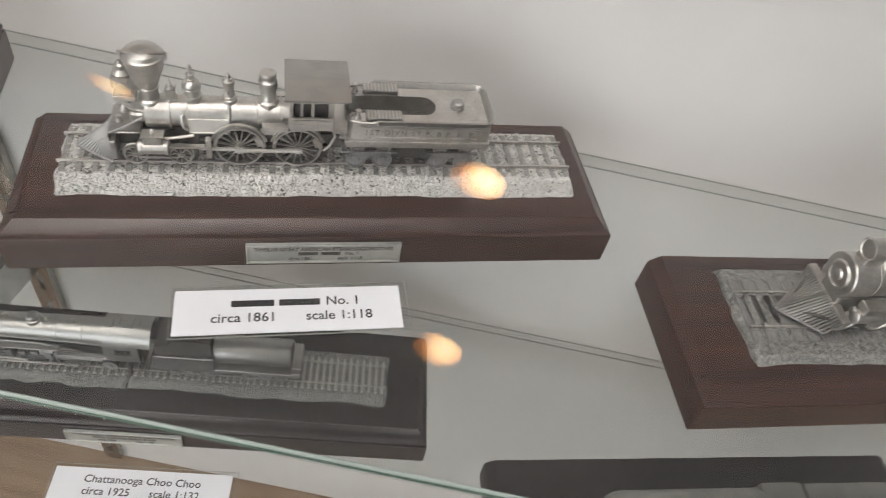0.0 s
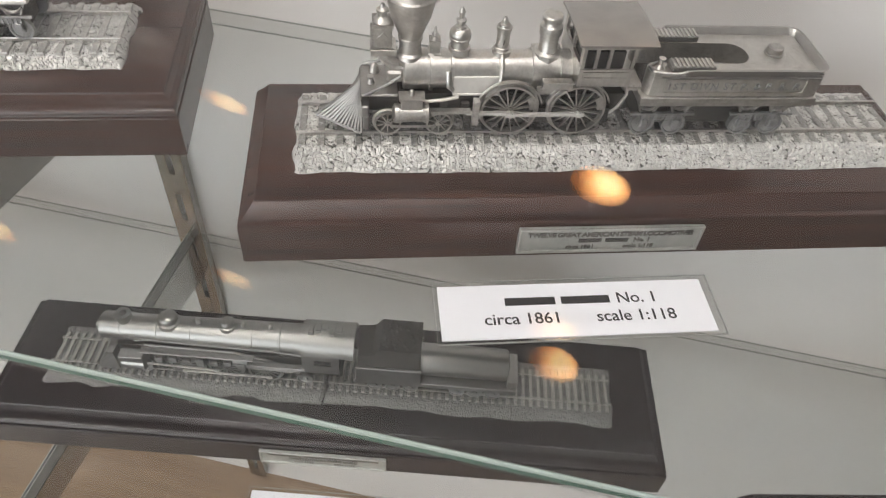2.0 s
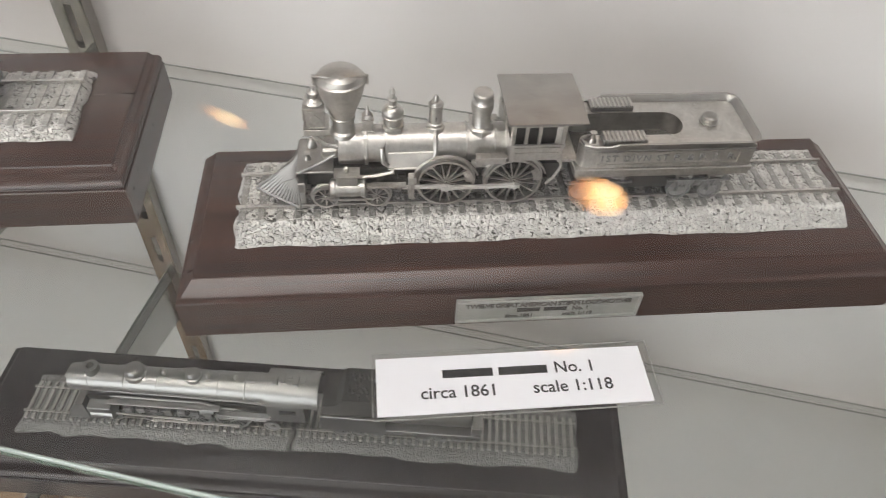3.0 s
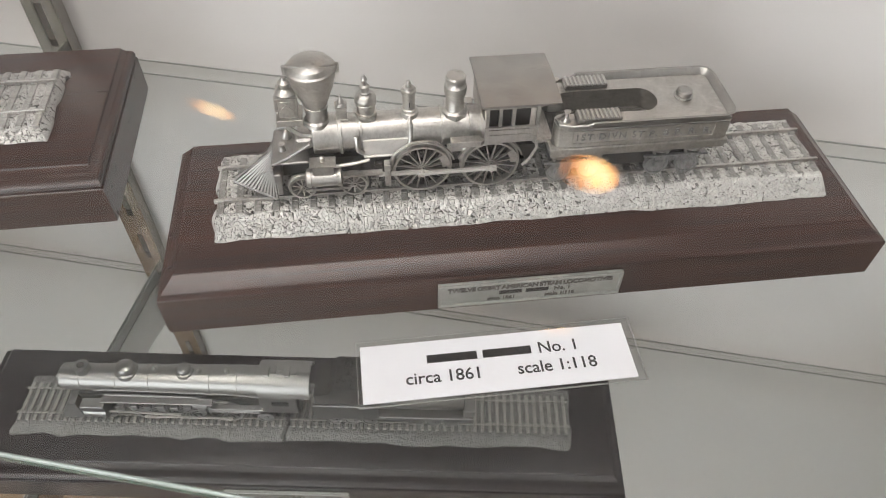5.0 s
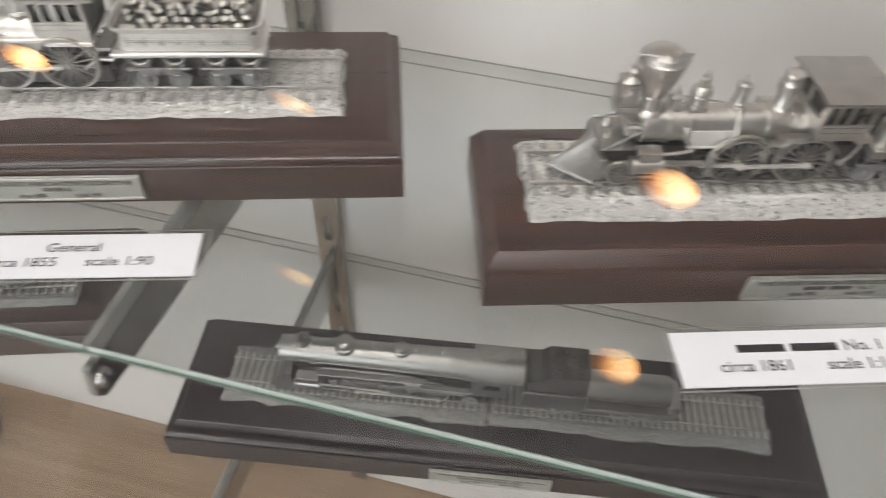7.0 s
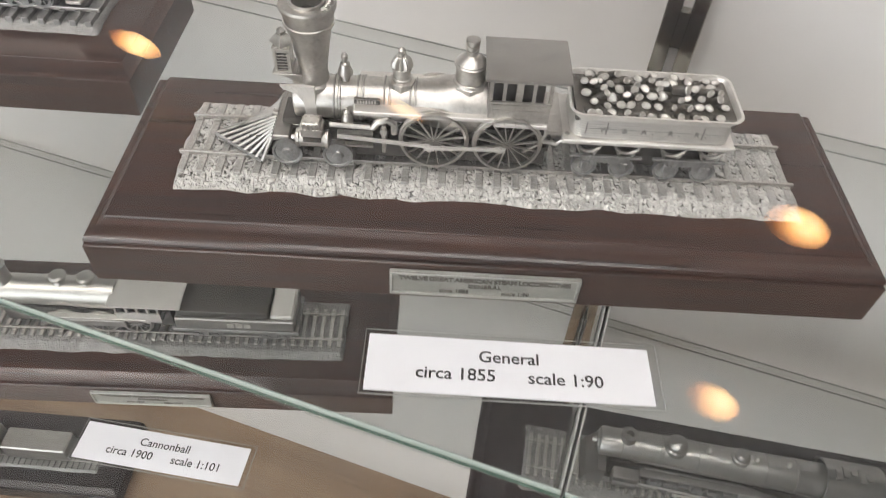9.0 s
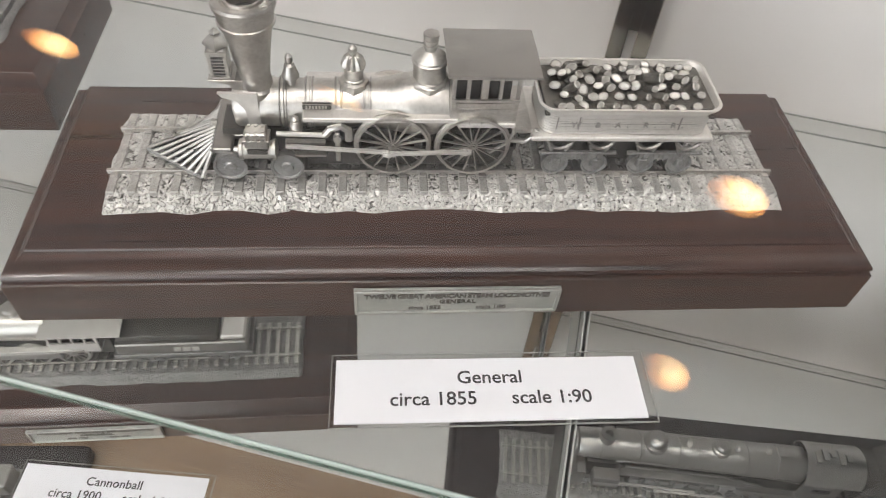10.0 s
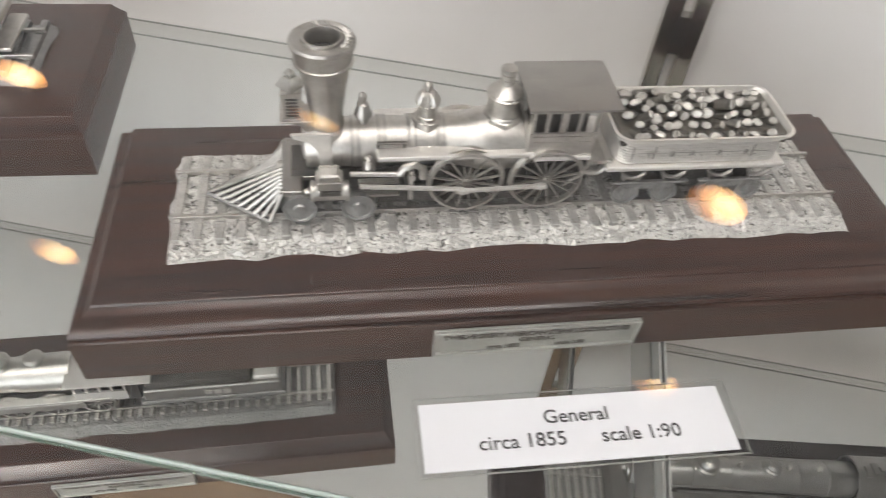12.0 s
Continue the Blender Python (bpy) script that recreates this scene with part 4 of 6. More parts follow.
    box(bm, u0 - 0.0008, u1 + 0.0008, vc - hw - 0.0007, vc + hw + 0.0007, z0 - 0.0016, z0 - 0.0001, 0.0002)
    box(bm, u0 - 0.0004, u1 + 0.0004, vc - hw - 0.0003, vc + hw + 0.0003, z0 - 0.0028, z0 - 0.0017)
    part("tender_frame", bm, PEWTER, t)
    bm = bm_new()
    box(bm, 0.1000, 0.1270, vc - 0.0045, vc + 0.0045, z0 - 0.0001, z0 + 0.0008)
    part("tender_well", bm, DARKPEW, t, "dark fuel well", smooth=0)
    for s in (-1, 1):
        bm = bm_new()
        y = vc + s * 0.0068
        box(bm, 0.1048, 0.1160, y - 0.0020, y + 0.0020, z1, z1 + 0.0017, 0.0003)
        lid = part("tool_box", bm, GREY, t, "dull pewter tool box")
        bm = bm_new()
        for k in range(10):
            u = 0.1051 + 0.00109 * k
            box(bm, u, u + 0.0006, y - 0.0021, y + 0.0018, z1 + 0.0015, z1 + 0.0020, 0.0001)
        part("lid_ribs", bm, PEWTER, lid, "bright ribs of the tool box lid")
        turned("brake_post", t, [(0.0012, z1), (0.0008, z1 + 0.0006), (0.0005, z1 + 0.0009), (0.0005, z1 + 0.0026), (0.0009, z1 + 0.0028)], (0.1025, vc + s * 0.0066, 0), 10)
    turned("filler_cap", t, [(0.0024, z1), (0.0024, z1 + 0.0004), (0.0020, z1 + 0.0005), (0.0020, z1 + 0.0018), (0.0015, z1 + 0.0021), (0.0008, z1 + 0.0020)], (0.1346, vc + 0.0002, 0), 22, "", GREY)
    bm = bm_new()
    y = vc - hw - 0.0002
    for a in ((0.1040, 0.1404, 0.0387, 0.0389), (0.1040, 0.1404, 0.0425, 0.0427), (0.1040, 0.1042, 0.0389, 0.0425), (0.1402, 0.1404, 0.0389, 0.0425)):
        box(bm, a[0], a[1], y - 0.0002, y + 0.0003, a[2], a[3])
    part("letter_panel", bm, PEWTER, t, smooth=0)
    lettering("1ST DIVN ST P. & P. R. R.", 0.0026, pose(0.1222, vc - hw - 0.0001, 0.0397, 90), t, DULL, 0.00012, spacing=1.24)
    arch_trucks(t, ((0.1030, 0.1115), (0.1298, 0.1383)), 0.0032, vc + 0.0012, 0.0073, 0.0232, z0 - 0.0028)
    return e


def trucks(t, us, r, vc, hv, zr, spoked=True):
    wheels(t, wheel_bm(r, 0.0014, 8, 0.0007, 0.0008, False) if spoked else disc_bm(r, 0.0014), us, zr + r, vc - hv, vc + hv, "tender_wheel", DULL)
    z = zr + r
    for a, b in ((us[0], us[1]), (us[2], us[3])):
        for s in (-1, 1):
            bm = bm_new()
            y = vc + s * (hv + 0.0006)
            m = (a + b) / 2
            tube(bm, [(a - 0.0022, y, z + 0.0002), (a, y, z + 0.0006), (m - 0.0016, y, z + 0.0026), (m + 0.0016, y, z + 0.0026), (b, y, z + 0.0006), (b + 0.0022, y, z + 0.0002)], 0.00042, 6)
            tube(bm, [(a, y, z - 0.0004), (m - 0.0016, y, z - 0.0018), (m + 0.0016, y, z - 0.0018), (b, y, z - 0.0004)], 0.00042, 6)
            box(bm, m - 0.0010, m + 0.0010, y - 0.0005, y + 0.0005, z - 0.0018, z + 0.0028, 0.0001)
            for u in (a, b):
                box(bm, u - 0.0008, u + 0.0008, y - 0.0006, y + 0.0006, z - 0.0008, z + 0.0010, 0.0002)
            part("truck_frame", bm, DULL, t)
            for u in (a, b):
                bm = bm_new()
                lathe(bm, [(0.0012, 0.0006), (0.0012, 0.0001), (0.0006, -0.0001)], (u, y - 0.0012 if s < 0 else y + 0.0002, z), "y", 14)
                tube(bm, [(u - 0.0022, y, z + 0.0024), (u - 0.0012, y - 0.0003, z + 0.0014), (u, y - 0.0004, z + 0.0011), (u + 0.0012, y - 0.0003, z + 0.0014), (u + 0.0022, y, z + 0.0024)], 0.0004, 6)
                part("journal_spring", bm, DULL, t)
    bm = bm_new()
    box(bm, us[0] - 0.001, us[-1] + 0.001, vc - 0.0045, vc + 0.0045, zr + 0.002, zr + r * 2 + 0.004)
    part("underframe", bm, DARKPEW, t, smooth=0)


def arch_trucks(t, pairs, r, vc, hv, zr, top):
    """Four-wheel trucks with leaf springs hung under the frame whose underside is at top."""
    z = zr + r
    wheels(t, disc_bm(r, 0.0014), [u for p in pairs for u in p], z, vc - hv, vc + hv, "tender_wheel", DULL)
    for a, b in pairs:
        for s in (-1, 1):
            y = vc + s * (hv + 0.0004)
            bm = bm_new()
            box(bm, a - 0.0044, b + 0.0044, y - 0.0005, y + 0.0005, 0.0299, 0.0306, 0.0001)
            box(bm, a - 0.0012, b + 0.0012, y - 0.0003, y + 0.0003, 0.0284, 0.0299)
            n = 9
            for k in range(n):
                u = a + (b - a) * k / (n - 1)
                box(bm, u - 0.0002, u + 0.0002, y - 0.0006, y + 0.0006, 0.0283, 0.0300)
            part("truck_frame", bm, DULL, t, smooth=0)
            for u in (a, b):
                bm = bm_new()
                for q in (-1, 1):
                    tube(bm, [(u + q * 0.0034, y, top), (u + q * 0.0016, y, 0.0308)], 0.0004, 6)
                tube(bm, [(u - 0.0034, y, top - 0.0004), (u + 0.0034, y, top - 0.0004)], 0.0004, 6)
                tube(bm, [(u + 0.0028 * q, y - s * -0.0002, 0.0318 + 0.0014 * q * q) for q in (-1, -0.5, 0, 0.5, 1)], 0.0005, 6)
                part("leaf_spring", bm, GREY, t)
                bm = bm_new()
                box(bm, u - 0.0011, u + 0.0011, y - 0.0007, y + 0.0007, 0.0262, 0.0286, 0.0003)
                part("axle_box", bm, DULL, t)
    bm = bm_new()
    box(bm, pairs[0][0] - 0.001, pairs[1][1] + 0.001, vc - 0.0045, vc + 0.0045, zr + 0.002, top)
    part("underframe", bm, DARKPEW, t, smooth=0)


def train_g():
    e = thing("model_train", pose(*G_AT, 0, 0, YG), "silver pewter locomotive with log-filled tender on a mahogany plinth", "model train", "model trains")
    p = plinth(e, 0.1966, 0.0637, False)
    nameplate(p, 0.0746, 0.1219, 0.0043, 0.0129, [("TWELVE GREAT AMERICAN STEAM LOCOMOTIVES", 0.00212, 0.0097, 0, 0.86), ("GENERAL", 0.0019, 0.0076, 0, 1.05), ("circa 1855", 0.0018, 0.0054, -0.0075, 1.0), ("scale 1:90", 0.0018, 0.0054, 0.008, 1.0)])
    vc = 0.0338
    track(e, 0.0172, 0.1790, vc + 0.0010, 0.0170, 0.0130, 0.0212, 0.0230, 0.0148, 0.0047, 0.00125, 0.00017, 0.0009, 11, 0.0020, 0.0002, sink=0.0002, tie_mat=TIE, ph=PH_BEAD)
    bm = bm_new()
    c = (0, vc, 0.0378)
    lathe(bm, [(0.0010, 0.0480), (0.0034, 0.0483), (0.0038, 0.0488), (0.0052, 0.0489), (0.0054, 0.0493), (0.0054, 0.0590), (0.0057, 0.0591), (0.0057, 0.0598), (0.0054, 0.0599), (0.0054, 0.0648), (0.0057, 0.0649), (0.0057, 0.0654), (0.0054, 0.0655), (0.0054, 0.0712), (0.0057, 0.0713), (0.0057, 0.0721), (0.0054, 0.0722), (0.0054, 0.0776), (0.0057, 0.0777), (0.0057, 0.0783), (0.0055, 0.0784), (0.0056, 0.0805), (0.0062, 0.0835), (0.0069, 0.0862), (0.0071, 0.0880), (0.0071, 0.0960)], c, "x", 44)
    b = part("locomotive", bm, PEWTER, e, "pewter locomotive with wagon-top boiler and tall funnel", smooth=30)
    bm = bm_new()
    box(bm, 0.0455, 0.1130, vc - 0.0042, vc + 0.0042, 0.0275, 0.0335)
    box(bm, 0.0640, 0.1120, vc - 0.0060, vc + 0.0060, 0.0245, 0.0300)
    part("frame", bm, DARKPEW, b, smooth=0)
    s0 = 0.0538
    turned("smokestack", b, [(0.0044, 0.0412), (0.0042, 0.0424), (0.0036, 0.0430), (0.0034, 0.0454), (0.0034, 0.0464), (0.0036, 0.0478), (0.0044, 0.0533), (0.0053, 0.0581), (0.0059, 0.0582), (0.0060, 0.0588), (0.0057, 0.0590), (0.0061, 0.0620), (0.0065, 0.0621), (0.0066, 0.0629), (0.0063, 0.0634), (0.0057, 0.0634), (0.0047, 0.0631), (0.0041, 0.0632), (0.0040, 0.0638), (0.0035, 0.0638), (0.0033, 0.0630), (0.0032, 0.0603)], (s0, vc, 0), 40)
    # Flat dark disc instead of real depth and shade in the funnel.
    turned("funnel_throat", b, [(0.0031, 0.0604), (0.0030, 0.0606)], (s0, vc, 0), 24, "dark disc for the shade in the funnel throat", BLACK)
    bm = bm_new()
    for k in range(13):
        a = math.radians(-35 + 11.5 * k)
        q = Vector((math.cos(a), math.sin(a), 0))
        m = Vector((s0, vc, 0.0634)) + q * 0.0053
        d = Vector((-math.sin(a), math.cos(a), 0)) * 0.0004 + q * 0.0006
        tube(bm, [m - d + Vector((0, 0, -0.0001)), m + Vector((0, 0, 0.0004)), m + d], 0.00042, 6)
    part("funnel_rope_moulding", bm, PEWTER, b)
    # lantern headlamp
    lu = 0.0470
    bm = bm_new()
    box(bm, lu - 0.0028, lu + 0.0030, vc - 0.0030, vc + 0.0030, 0.0436, 0.0441, 0.0001)
    box(bm, lu - 0.0017, lu + 0.0017, vc - 0.0025, vc + 0.0025, 0.0441, 0.0510, 0.0002)
    for z in (0.0443, 0.0503):
        box(bm, lu - 0.0021, lu + 0.0021, vc - 0.0029, vc + 0.0029, z, z + 0.0006)
    for q in ((lu - 0.0020, lu - 0.0013), (lu + 0.0013, lu + 0.0020)):
        box(bm, q[0], q[1], vc - 0.0028, vc - 0.0021, 0.0448, 0.0504)
    lathe(bm, [(0.0031, 0.0510), (0.0031, 0.0514), (0.0014, 0.0532), (0.0009, 0.0533), (0.0012, 0.0540), (0.0004, 0.0548)], (lu, vc, 0), "z", 4)
    h = part("headlamp", bm, PEWTER, b, "lantern-shaped pewter headlamp")
    h.location.z = 0.0016
    bm = bm_new()
    for k in range(6):
        box(bm, lu - 0.0012, lu + 0.0012, vc - 0.0027, vc - 0.00255, 0.0451 + 0.0008 * k, 0.0455 + 0.0008 * k)
    box(bm, lu - 0.00185, lu - 0.0017, vc - 0.0018, vc + 0.0018, 0.0452, 0.0500)
    part("lamp_pane", bm, DARKPEW, h, "dark slatted lamp pane", smooth=0)
    bm = bm_new()
    prism(bm, [(lu - 0.0022, 0.0436), (lu + 0.0048, 0.0436), (lu + 0.0048, 0.0395), (lu + 0.0030, 0.0400), (lu + 0.0014, 0.0424)], "y", vc - 0.0024, vc + 0.0024)
    part("lamp_bracket", bm, PEWTER, b, smooth=0).location.z = 0.0016
    # fittings
    turned("bell", b, [(0.0012, 0.0425), (0.0009, 0.0446), (0.0019, 0.0448), (0.0019, 0.0454), (0.0014, 0.0466), (0.0012, 0.0478), (0.0006, 0.0482), (0.0009, 0.0492), (0.0008, 0.0500), (0.0003, 0.0506)], (0.0614, vc, 0), 16)
    bm = bm_new()
    lathe(bm, [(0.0033, 0.0415), (0.0033, 0.0440), (0.0028, 0.0443)], (0.0751, vc, 0), "z", 8)
    lathe(bm, [(0.0024, 0.0440), (0.0024, 0.0448), (0.0021, 0.0450), (0.0021, 0.0472), (0.0025, 0.0474), (0.0026, 0.0480), (0.0022, 0.0482)], (0.0751, vc, 0), "z", 28)
    n, seg = 12, 48
    rings = []
    for k in range(7):
        a = k / 6 * math.pi / 2
        rr, zz = 0.0022 * math.cos(a) + 0.0003, 0.0480 + 0.0028 * math.sin(a)
        rings.append([bm.verts.new((0.0751 + rr * (1 + 0.11 * math.cos(n * t * 2 * math.pi / seg)) * math.cos(2 * math.pi * t / seg), vc + rr * (1 + 0.11 * math.cos(n * t * 2 * math.pi / seg)) * math.sin(2 * math.pi * t / seg), zz)) for t in range(seg)])
    for a, q in zip(rings, rings[1:]):
        for t in range(seg):
            bm.faces.new((a[t], a[(t + 1) % seg], q[(t + 1) % seg], q[t]))
    lathe(bm, [(0.0006, 0.0507), (0.0010, 0.0515), (0.0009, 0.0524), (0.0003, 0.0530)], (0.0751, vc, 0), "z", 12)
    part("sand_dome", bm, PEWTER, b, "fluted sand dome")
    bm = bm_new()
    lathe(bm, [(0.0046, 0.0434), (0.0046, 0.0446), (0.0040, 0.0450)], (0.0917, vc, 0), "z", 8)
    lathe(bm, [(0.0042, 0.0448), (0.0040, 0.0453), (0.0036, 0.0455), (0.0036, 0.0492), (0.0040, 0.0493), (0.0041, 0.0499), (0.0038, 0.0501), (0.0037, 0.0505), (0.0017, 0.0522), (0.0014, 0.0523), (0.0014, 0.0530), (0.0016, 0.0531), (0.0016, 0.0535), (0.0013, 0.0536), (0.0013, 0.0541), (0.0016, 0.0542), (0.0016, 0.0547), (0.0013, 0.0548), (0.0013, 0.0553), (0.0017, 0.0554), (0.0017, 0.0562), (0.0014, 0.0563)], (0.0917, vc, 0), "z", 28)
    part("steam_dome", bm, PEWTER, b)
    for s in (-1, 1):
        bm = bm_new()
        y = vc + s * 0.0074
        ya, yb = sorted((vc + s * 0.0044, vc + s * 0.0085))
        box(bm, 0.0640, 0.0980, ya, yb, 0.0388, 0.0400, 0.0002)
        box(bm, 0.0980, 0.1110, ya, yb, 0.0376, 0.0388, 0.0002)
        part("running_board", bm, BRIGHT, b)
        if s < 0:
            bm = bm_new()
            y = vc + s * 0.0060
            box(bm, 0.0640, 0.0702, y - 0.0003, y + 0.0003, 0.0406, 0.0422, 0.0001)
            pl = part("boiler_plate", bm, DARKPEW, b, "small dark cast plate")
            bm = bm_new()
            for k in range(7):
                box(bm, 0.0647 + 0.0007 * k, 0.0651 + 0.0007 * k, y - 0.0005, y + 0.0005, 0.0410, 0.0418)
            for z in (0.0406, 0.04205):
                box(bm, 0.0640, 0.0702, y - 0.0004, y + 0.0004, z, z + 0.00015)
            part("lettering_bar", bm, PEWTER, pl, smooth=0)
        bm = bm_new()
        lathe(bm, [(0.0006, 0.0340), (0.0008, 0.0352), (0.0015, 0.0356), (0.0016, 0.0364), (0.0012, 0.0376), (0.0008, 0.0380), (0.0010, 0.0385), (0.0004, 0.0392)], (0.0622, vc + s * 0.0068, 0), "z", 12)
        part("oil_cup", bm, PEWTER, b)
        y = vc + s * 0.0088
        bm = bm_new()
        box(bm, 0.0531, 0.0583, y - 0.0019, y + 0.0019, 0.0310, 0.0330, 0.0002)
        box(bm, 0.0528, 0.0586, y - 0.0022, y + 0.0022, 0.0330, 0.0335, 0.0001)
        box(bm, 0.0534, 0.0580, y - 0.0018, y + 0.0018, 0.0335, 0.0352, 0.0003)
        for k in range(5):
            for w in (-0.0019, 0.0019):
                box(bm, 0.0537 + 0.0010 * k, 0.0540 + 0.0010 * k, y + w - 0.0003, y + w + 0.0003, 0.0316, 0.0349)
        for w in (-0.0011, 0.0011):
            for u in (0.0542, 0.0557, 0.0572):
                lathe(bm, [(0.0004, 0.0350), (0.0004, 0.0355)], (u, y + w, 0), "z", 8)
        lathe(bm, [(0.0006, 0.0503), (0.0008, 0.0512), (0.0019, 0.0515), (0.0024, 0.0517), (0.0024, 0.0524), (0.0021, 0.0525), (0.0021, 0.0588), (0.0024, 0.0589), (0.0024, 0.0596), (0.0010, 0.0600)], (0, y, 0.0294), "x", 24)
        part("cylinder", bm, PEWTER, b).location = (-0.0020, 0, 0.0020)
        bm = bm_new()
        box(bm, 0.0536, 0.0580, y - 0.0022, y - 0.0014, 0.0298, 0.0308)
        part("cylinder_slot", bm, DARKPEW, b, smooth=0).location = (-0.0020, 0, 0.0020)
        bm = bm_new()
        tube(bm, [(0.0595, y, 0.0338), (0.0700, y, 0.0334)], 0.0006, 8)
        tube(bm, [(0.0700, y, 0.0334), (0.0712, y, 0.0352), (0.0735, y + 0.0003, 0.0358), (0.0752, y + 0.0004, 0.0345), (0.0752, y + 0.0004, 0.0318)], 0.0009, 8)
        box(bm, 0.0612, 0.0700, y - 0.0007, y + 0.0007, 0.0312, 0.0318)
        box(bm, 0.0612, 0.0700, y - 0.0007, y + 0.0007, 0.0276, 0.0282)
        box(bm, 0.0722, 0.0732, y - 0.0008, y + 0.0008, 0.0262, 0.0345, 0.0002)
        lathe(bm, [(0.0009, -0.0012), (0.0009, 0.0)], (0.0727, y, 0.0330), "y", 12)
        part("slide_bar", bm, PEWTER, b).location = (-0.0014, 0, 0.0022)
        q = y - 0.0020 if s < 0 else y + 0.0012
        rod(b, (0.0600, q, 0.0338), (0.0826, q, 0.0320), 0.0007, 0.0008, 0, "main_rod")
        rod(b, (0.0826, q - 0.0003, 0.0318), (0.1000, q - 0.0003, 0.0325), 0.0007, 0.0008, 0.0007, "side_rod")
        bm = bm_new()
        for k in range(11):
            u = 0.0610 + 0.0046 * k
            box(bm, u, u + 0.0019, vc + s * 0.0046, vc + s * 0.0062, 0.0255 + 0.0013 * (k % 3), 0.0325 + 0.0012 * (k % 2), 0.0002)
        part("valve_gear", bm, DARKPEW, b, smooth=0)
    bm = bm_new()
    for s in (-1, 1):
        ya, yb = sorted((vc + s * 0.0046, vc + s * 0.0054))
        prism(bm, [(0.0462, 0.0440), (0.0545, 0.0440), (0.0545, 0.0340), (0.0520, 0.0340), (0.0516, 0.0395), (0.0500, 0.0420), (0.0470, 0.0430)], "y", ya, yb)
    part("smokebox_saddle", bm, BRIGHT, b, "bright curved smokebox bracket", smooth=0)
    bm = bm_new()
    for u in (0.0595, 0.0652, 0.0717, 0.0780):
        lathe(bm, [(0.0053, u - 0.0010), (0.0058, u - 0.0009), (0.0058, u - 0.0006), (0.0053, u - 0.0005)], (0, vc, 0.0378), "x", 36)
        lathe(bm, [(0.0053, u + 0.0005), (0.0058, u + 0.0006), (0.0058, u + 0.0009), (0.0053, u + 0.0010)], (0, vc, 0.0378), "x", 36)
    part("boiler_band", bm, GREY, b, "paired raised bands round the boiler")
    cowcatcher(b, 0.0262, 0.0402, 0.0098, 0.0314, 0.0088, vc, 0.0238, 8, 0.00048, 0.0434, BLACK)
    bm = bm_new()
    box(bm, 0.0434, 0.0478, vc - 0.0092, vc + 0.0092, 0.0302, 0.0318, 0.0003)
    box(bm, 0.0478, 0.0506, vc - 0.0044, vc + 0.0024, 0.0304, 0.0317, 0.0002)
    part("buffer_beam", bm, GREY, b)
    turned("bumper_knob", b, [(0.0007, 0.0418), (0.0011, 0.0424), (0.0008, 0.0436)], (0, vc, 0.0316), 12, axis="x")
    wheels(b, wheel_bm(0.0083, 0.0013, 16, 0.0006, 0.0008, False, 0.00026), (0.0836, 0.1019), 0.0322, vc - 0.0088, vc + 0.0088, "driving_wheel")
    wheels(b, disc_bm(0.0038, 0.0016), (0.0470, 0.0597), 0.0271, vc - 0.0102, vc + 0.0102, "pilot_wheel", DULL)
    cab(b, 0.0962, 0.1110, vc - 0.0079, vc + 0.0079, 0.0388, 0.0448, 0.0514, (0.0966, 0.0997, 0.1028, 0.1036, 0.1067, 0.1106), (0.0950, 0.1150, vc - 0.0089, vc + 0.0089, 0.0517), True, 0.0004)
    bm = bm_new()
    box(bm, 0.1108, 0.1150, vc - 0.0080, vc + 0.0080, 0.0360, 0.0370)
    tube(bm, [(0.1105, vc - 0.0078, 0.0388), (0.1110, vc - 0.008, 0.0360), (0.1098, vc - 0.008, 0.0330), (0.1060, vc - 0.008, 0.0300)], 0.00045, 6)
    tube(bm, [(0.1108, vc - 0.007, 0.0330), (0.1140, vc - 0.007, 0.0325), (0.1160, vc - 0.007, 0.0345), (0.1165, vc - 0.007, 0.0362)], 0.0006, 8)
    part("footplate", bm, PEWTER, b)

    # tender with cut logs
    u0, u1, hw, z0, z1 = 0.1172, 0.1562, 0.0083, 0.0360, 0.0421

    def outline(g, rad=0.0034, n=5):
        pts = []
        for cx, cy, a0 in ((u1 + g - rad, hw + g - rad, 0), (u0 - g + rad, hw + g - rad, 90), (u0 - g + rad, -hw - g + rad, 180), (u1 + g - rad, -hw - g + rad, 270)):
            for k in range(n + 1):
                a = math.radians(a0 + 90 * k / n)
                pts.append((cx + rad * math.cos(a), vc + cy + rad * math.sin(a)))
        return pts
    bm = bm_new()
    levels = [(0.0, z0)]
    for k in range(8):
        z = z0 + 0.0002 + 0.0007 * k
        levels += [(0.0002, z + 0.00006), (0.0002, z + 0.00066), (0.0, z + 0.00070), (0.0, z + 0.00074)]
    levels += [(0.0004, z1 - 0.0002), (0.0013, z1 + 0.0012), (0.0015, z1 + 0.0018), (0.0009, z1 + 0.0018), (-0.0002, z1 - 0.0004), (-0.0006, z1 - 0.0010)]
    rings = [[bm.verts.new((x, y, z)) for x, y in outline(g)] for g, z in levels]
    for a, q in zip(rings, rings[1:]):
        for i in range(len(a)):
            bm.faces.new((a[i], a[(i + 1) % len(a)], q[(i + 1) % len(a)], q[i]))
    bm.faces.new(rings[0]), bm.faces.new(rings[-1])
    # Paler metal makes up for the little light reaching the tender side.
    t = part("tender", bm, BRIGHT, e, "pewter tender with flared rim and lettered side", smooth=30)
    bm = bm_new()
    box(bm, u0 - 0.0022, u1 + 0.0016, vc - hw - 0.0012, vc + hw + 0.0012, z0 - 0.0014, z0 - 0.0001, 0.0003)
    part("tender_frame", bm, BRIGHT, t)
    bm = bm_new()
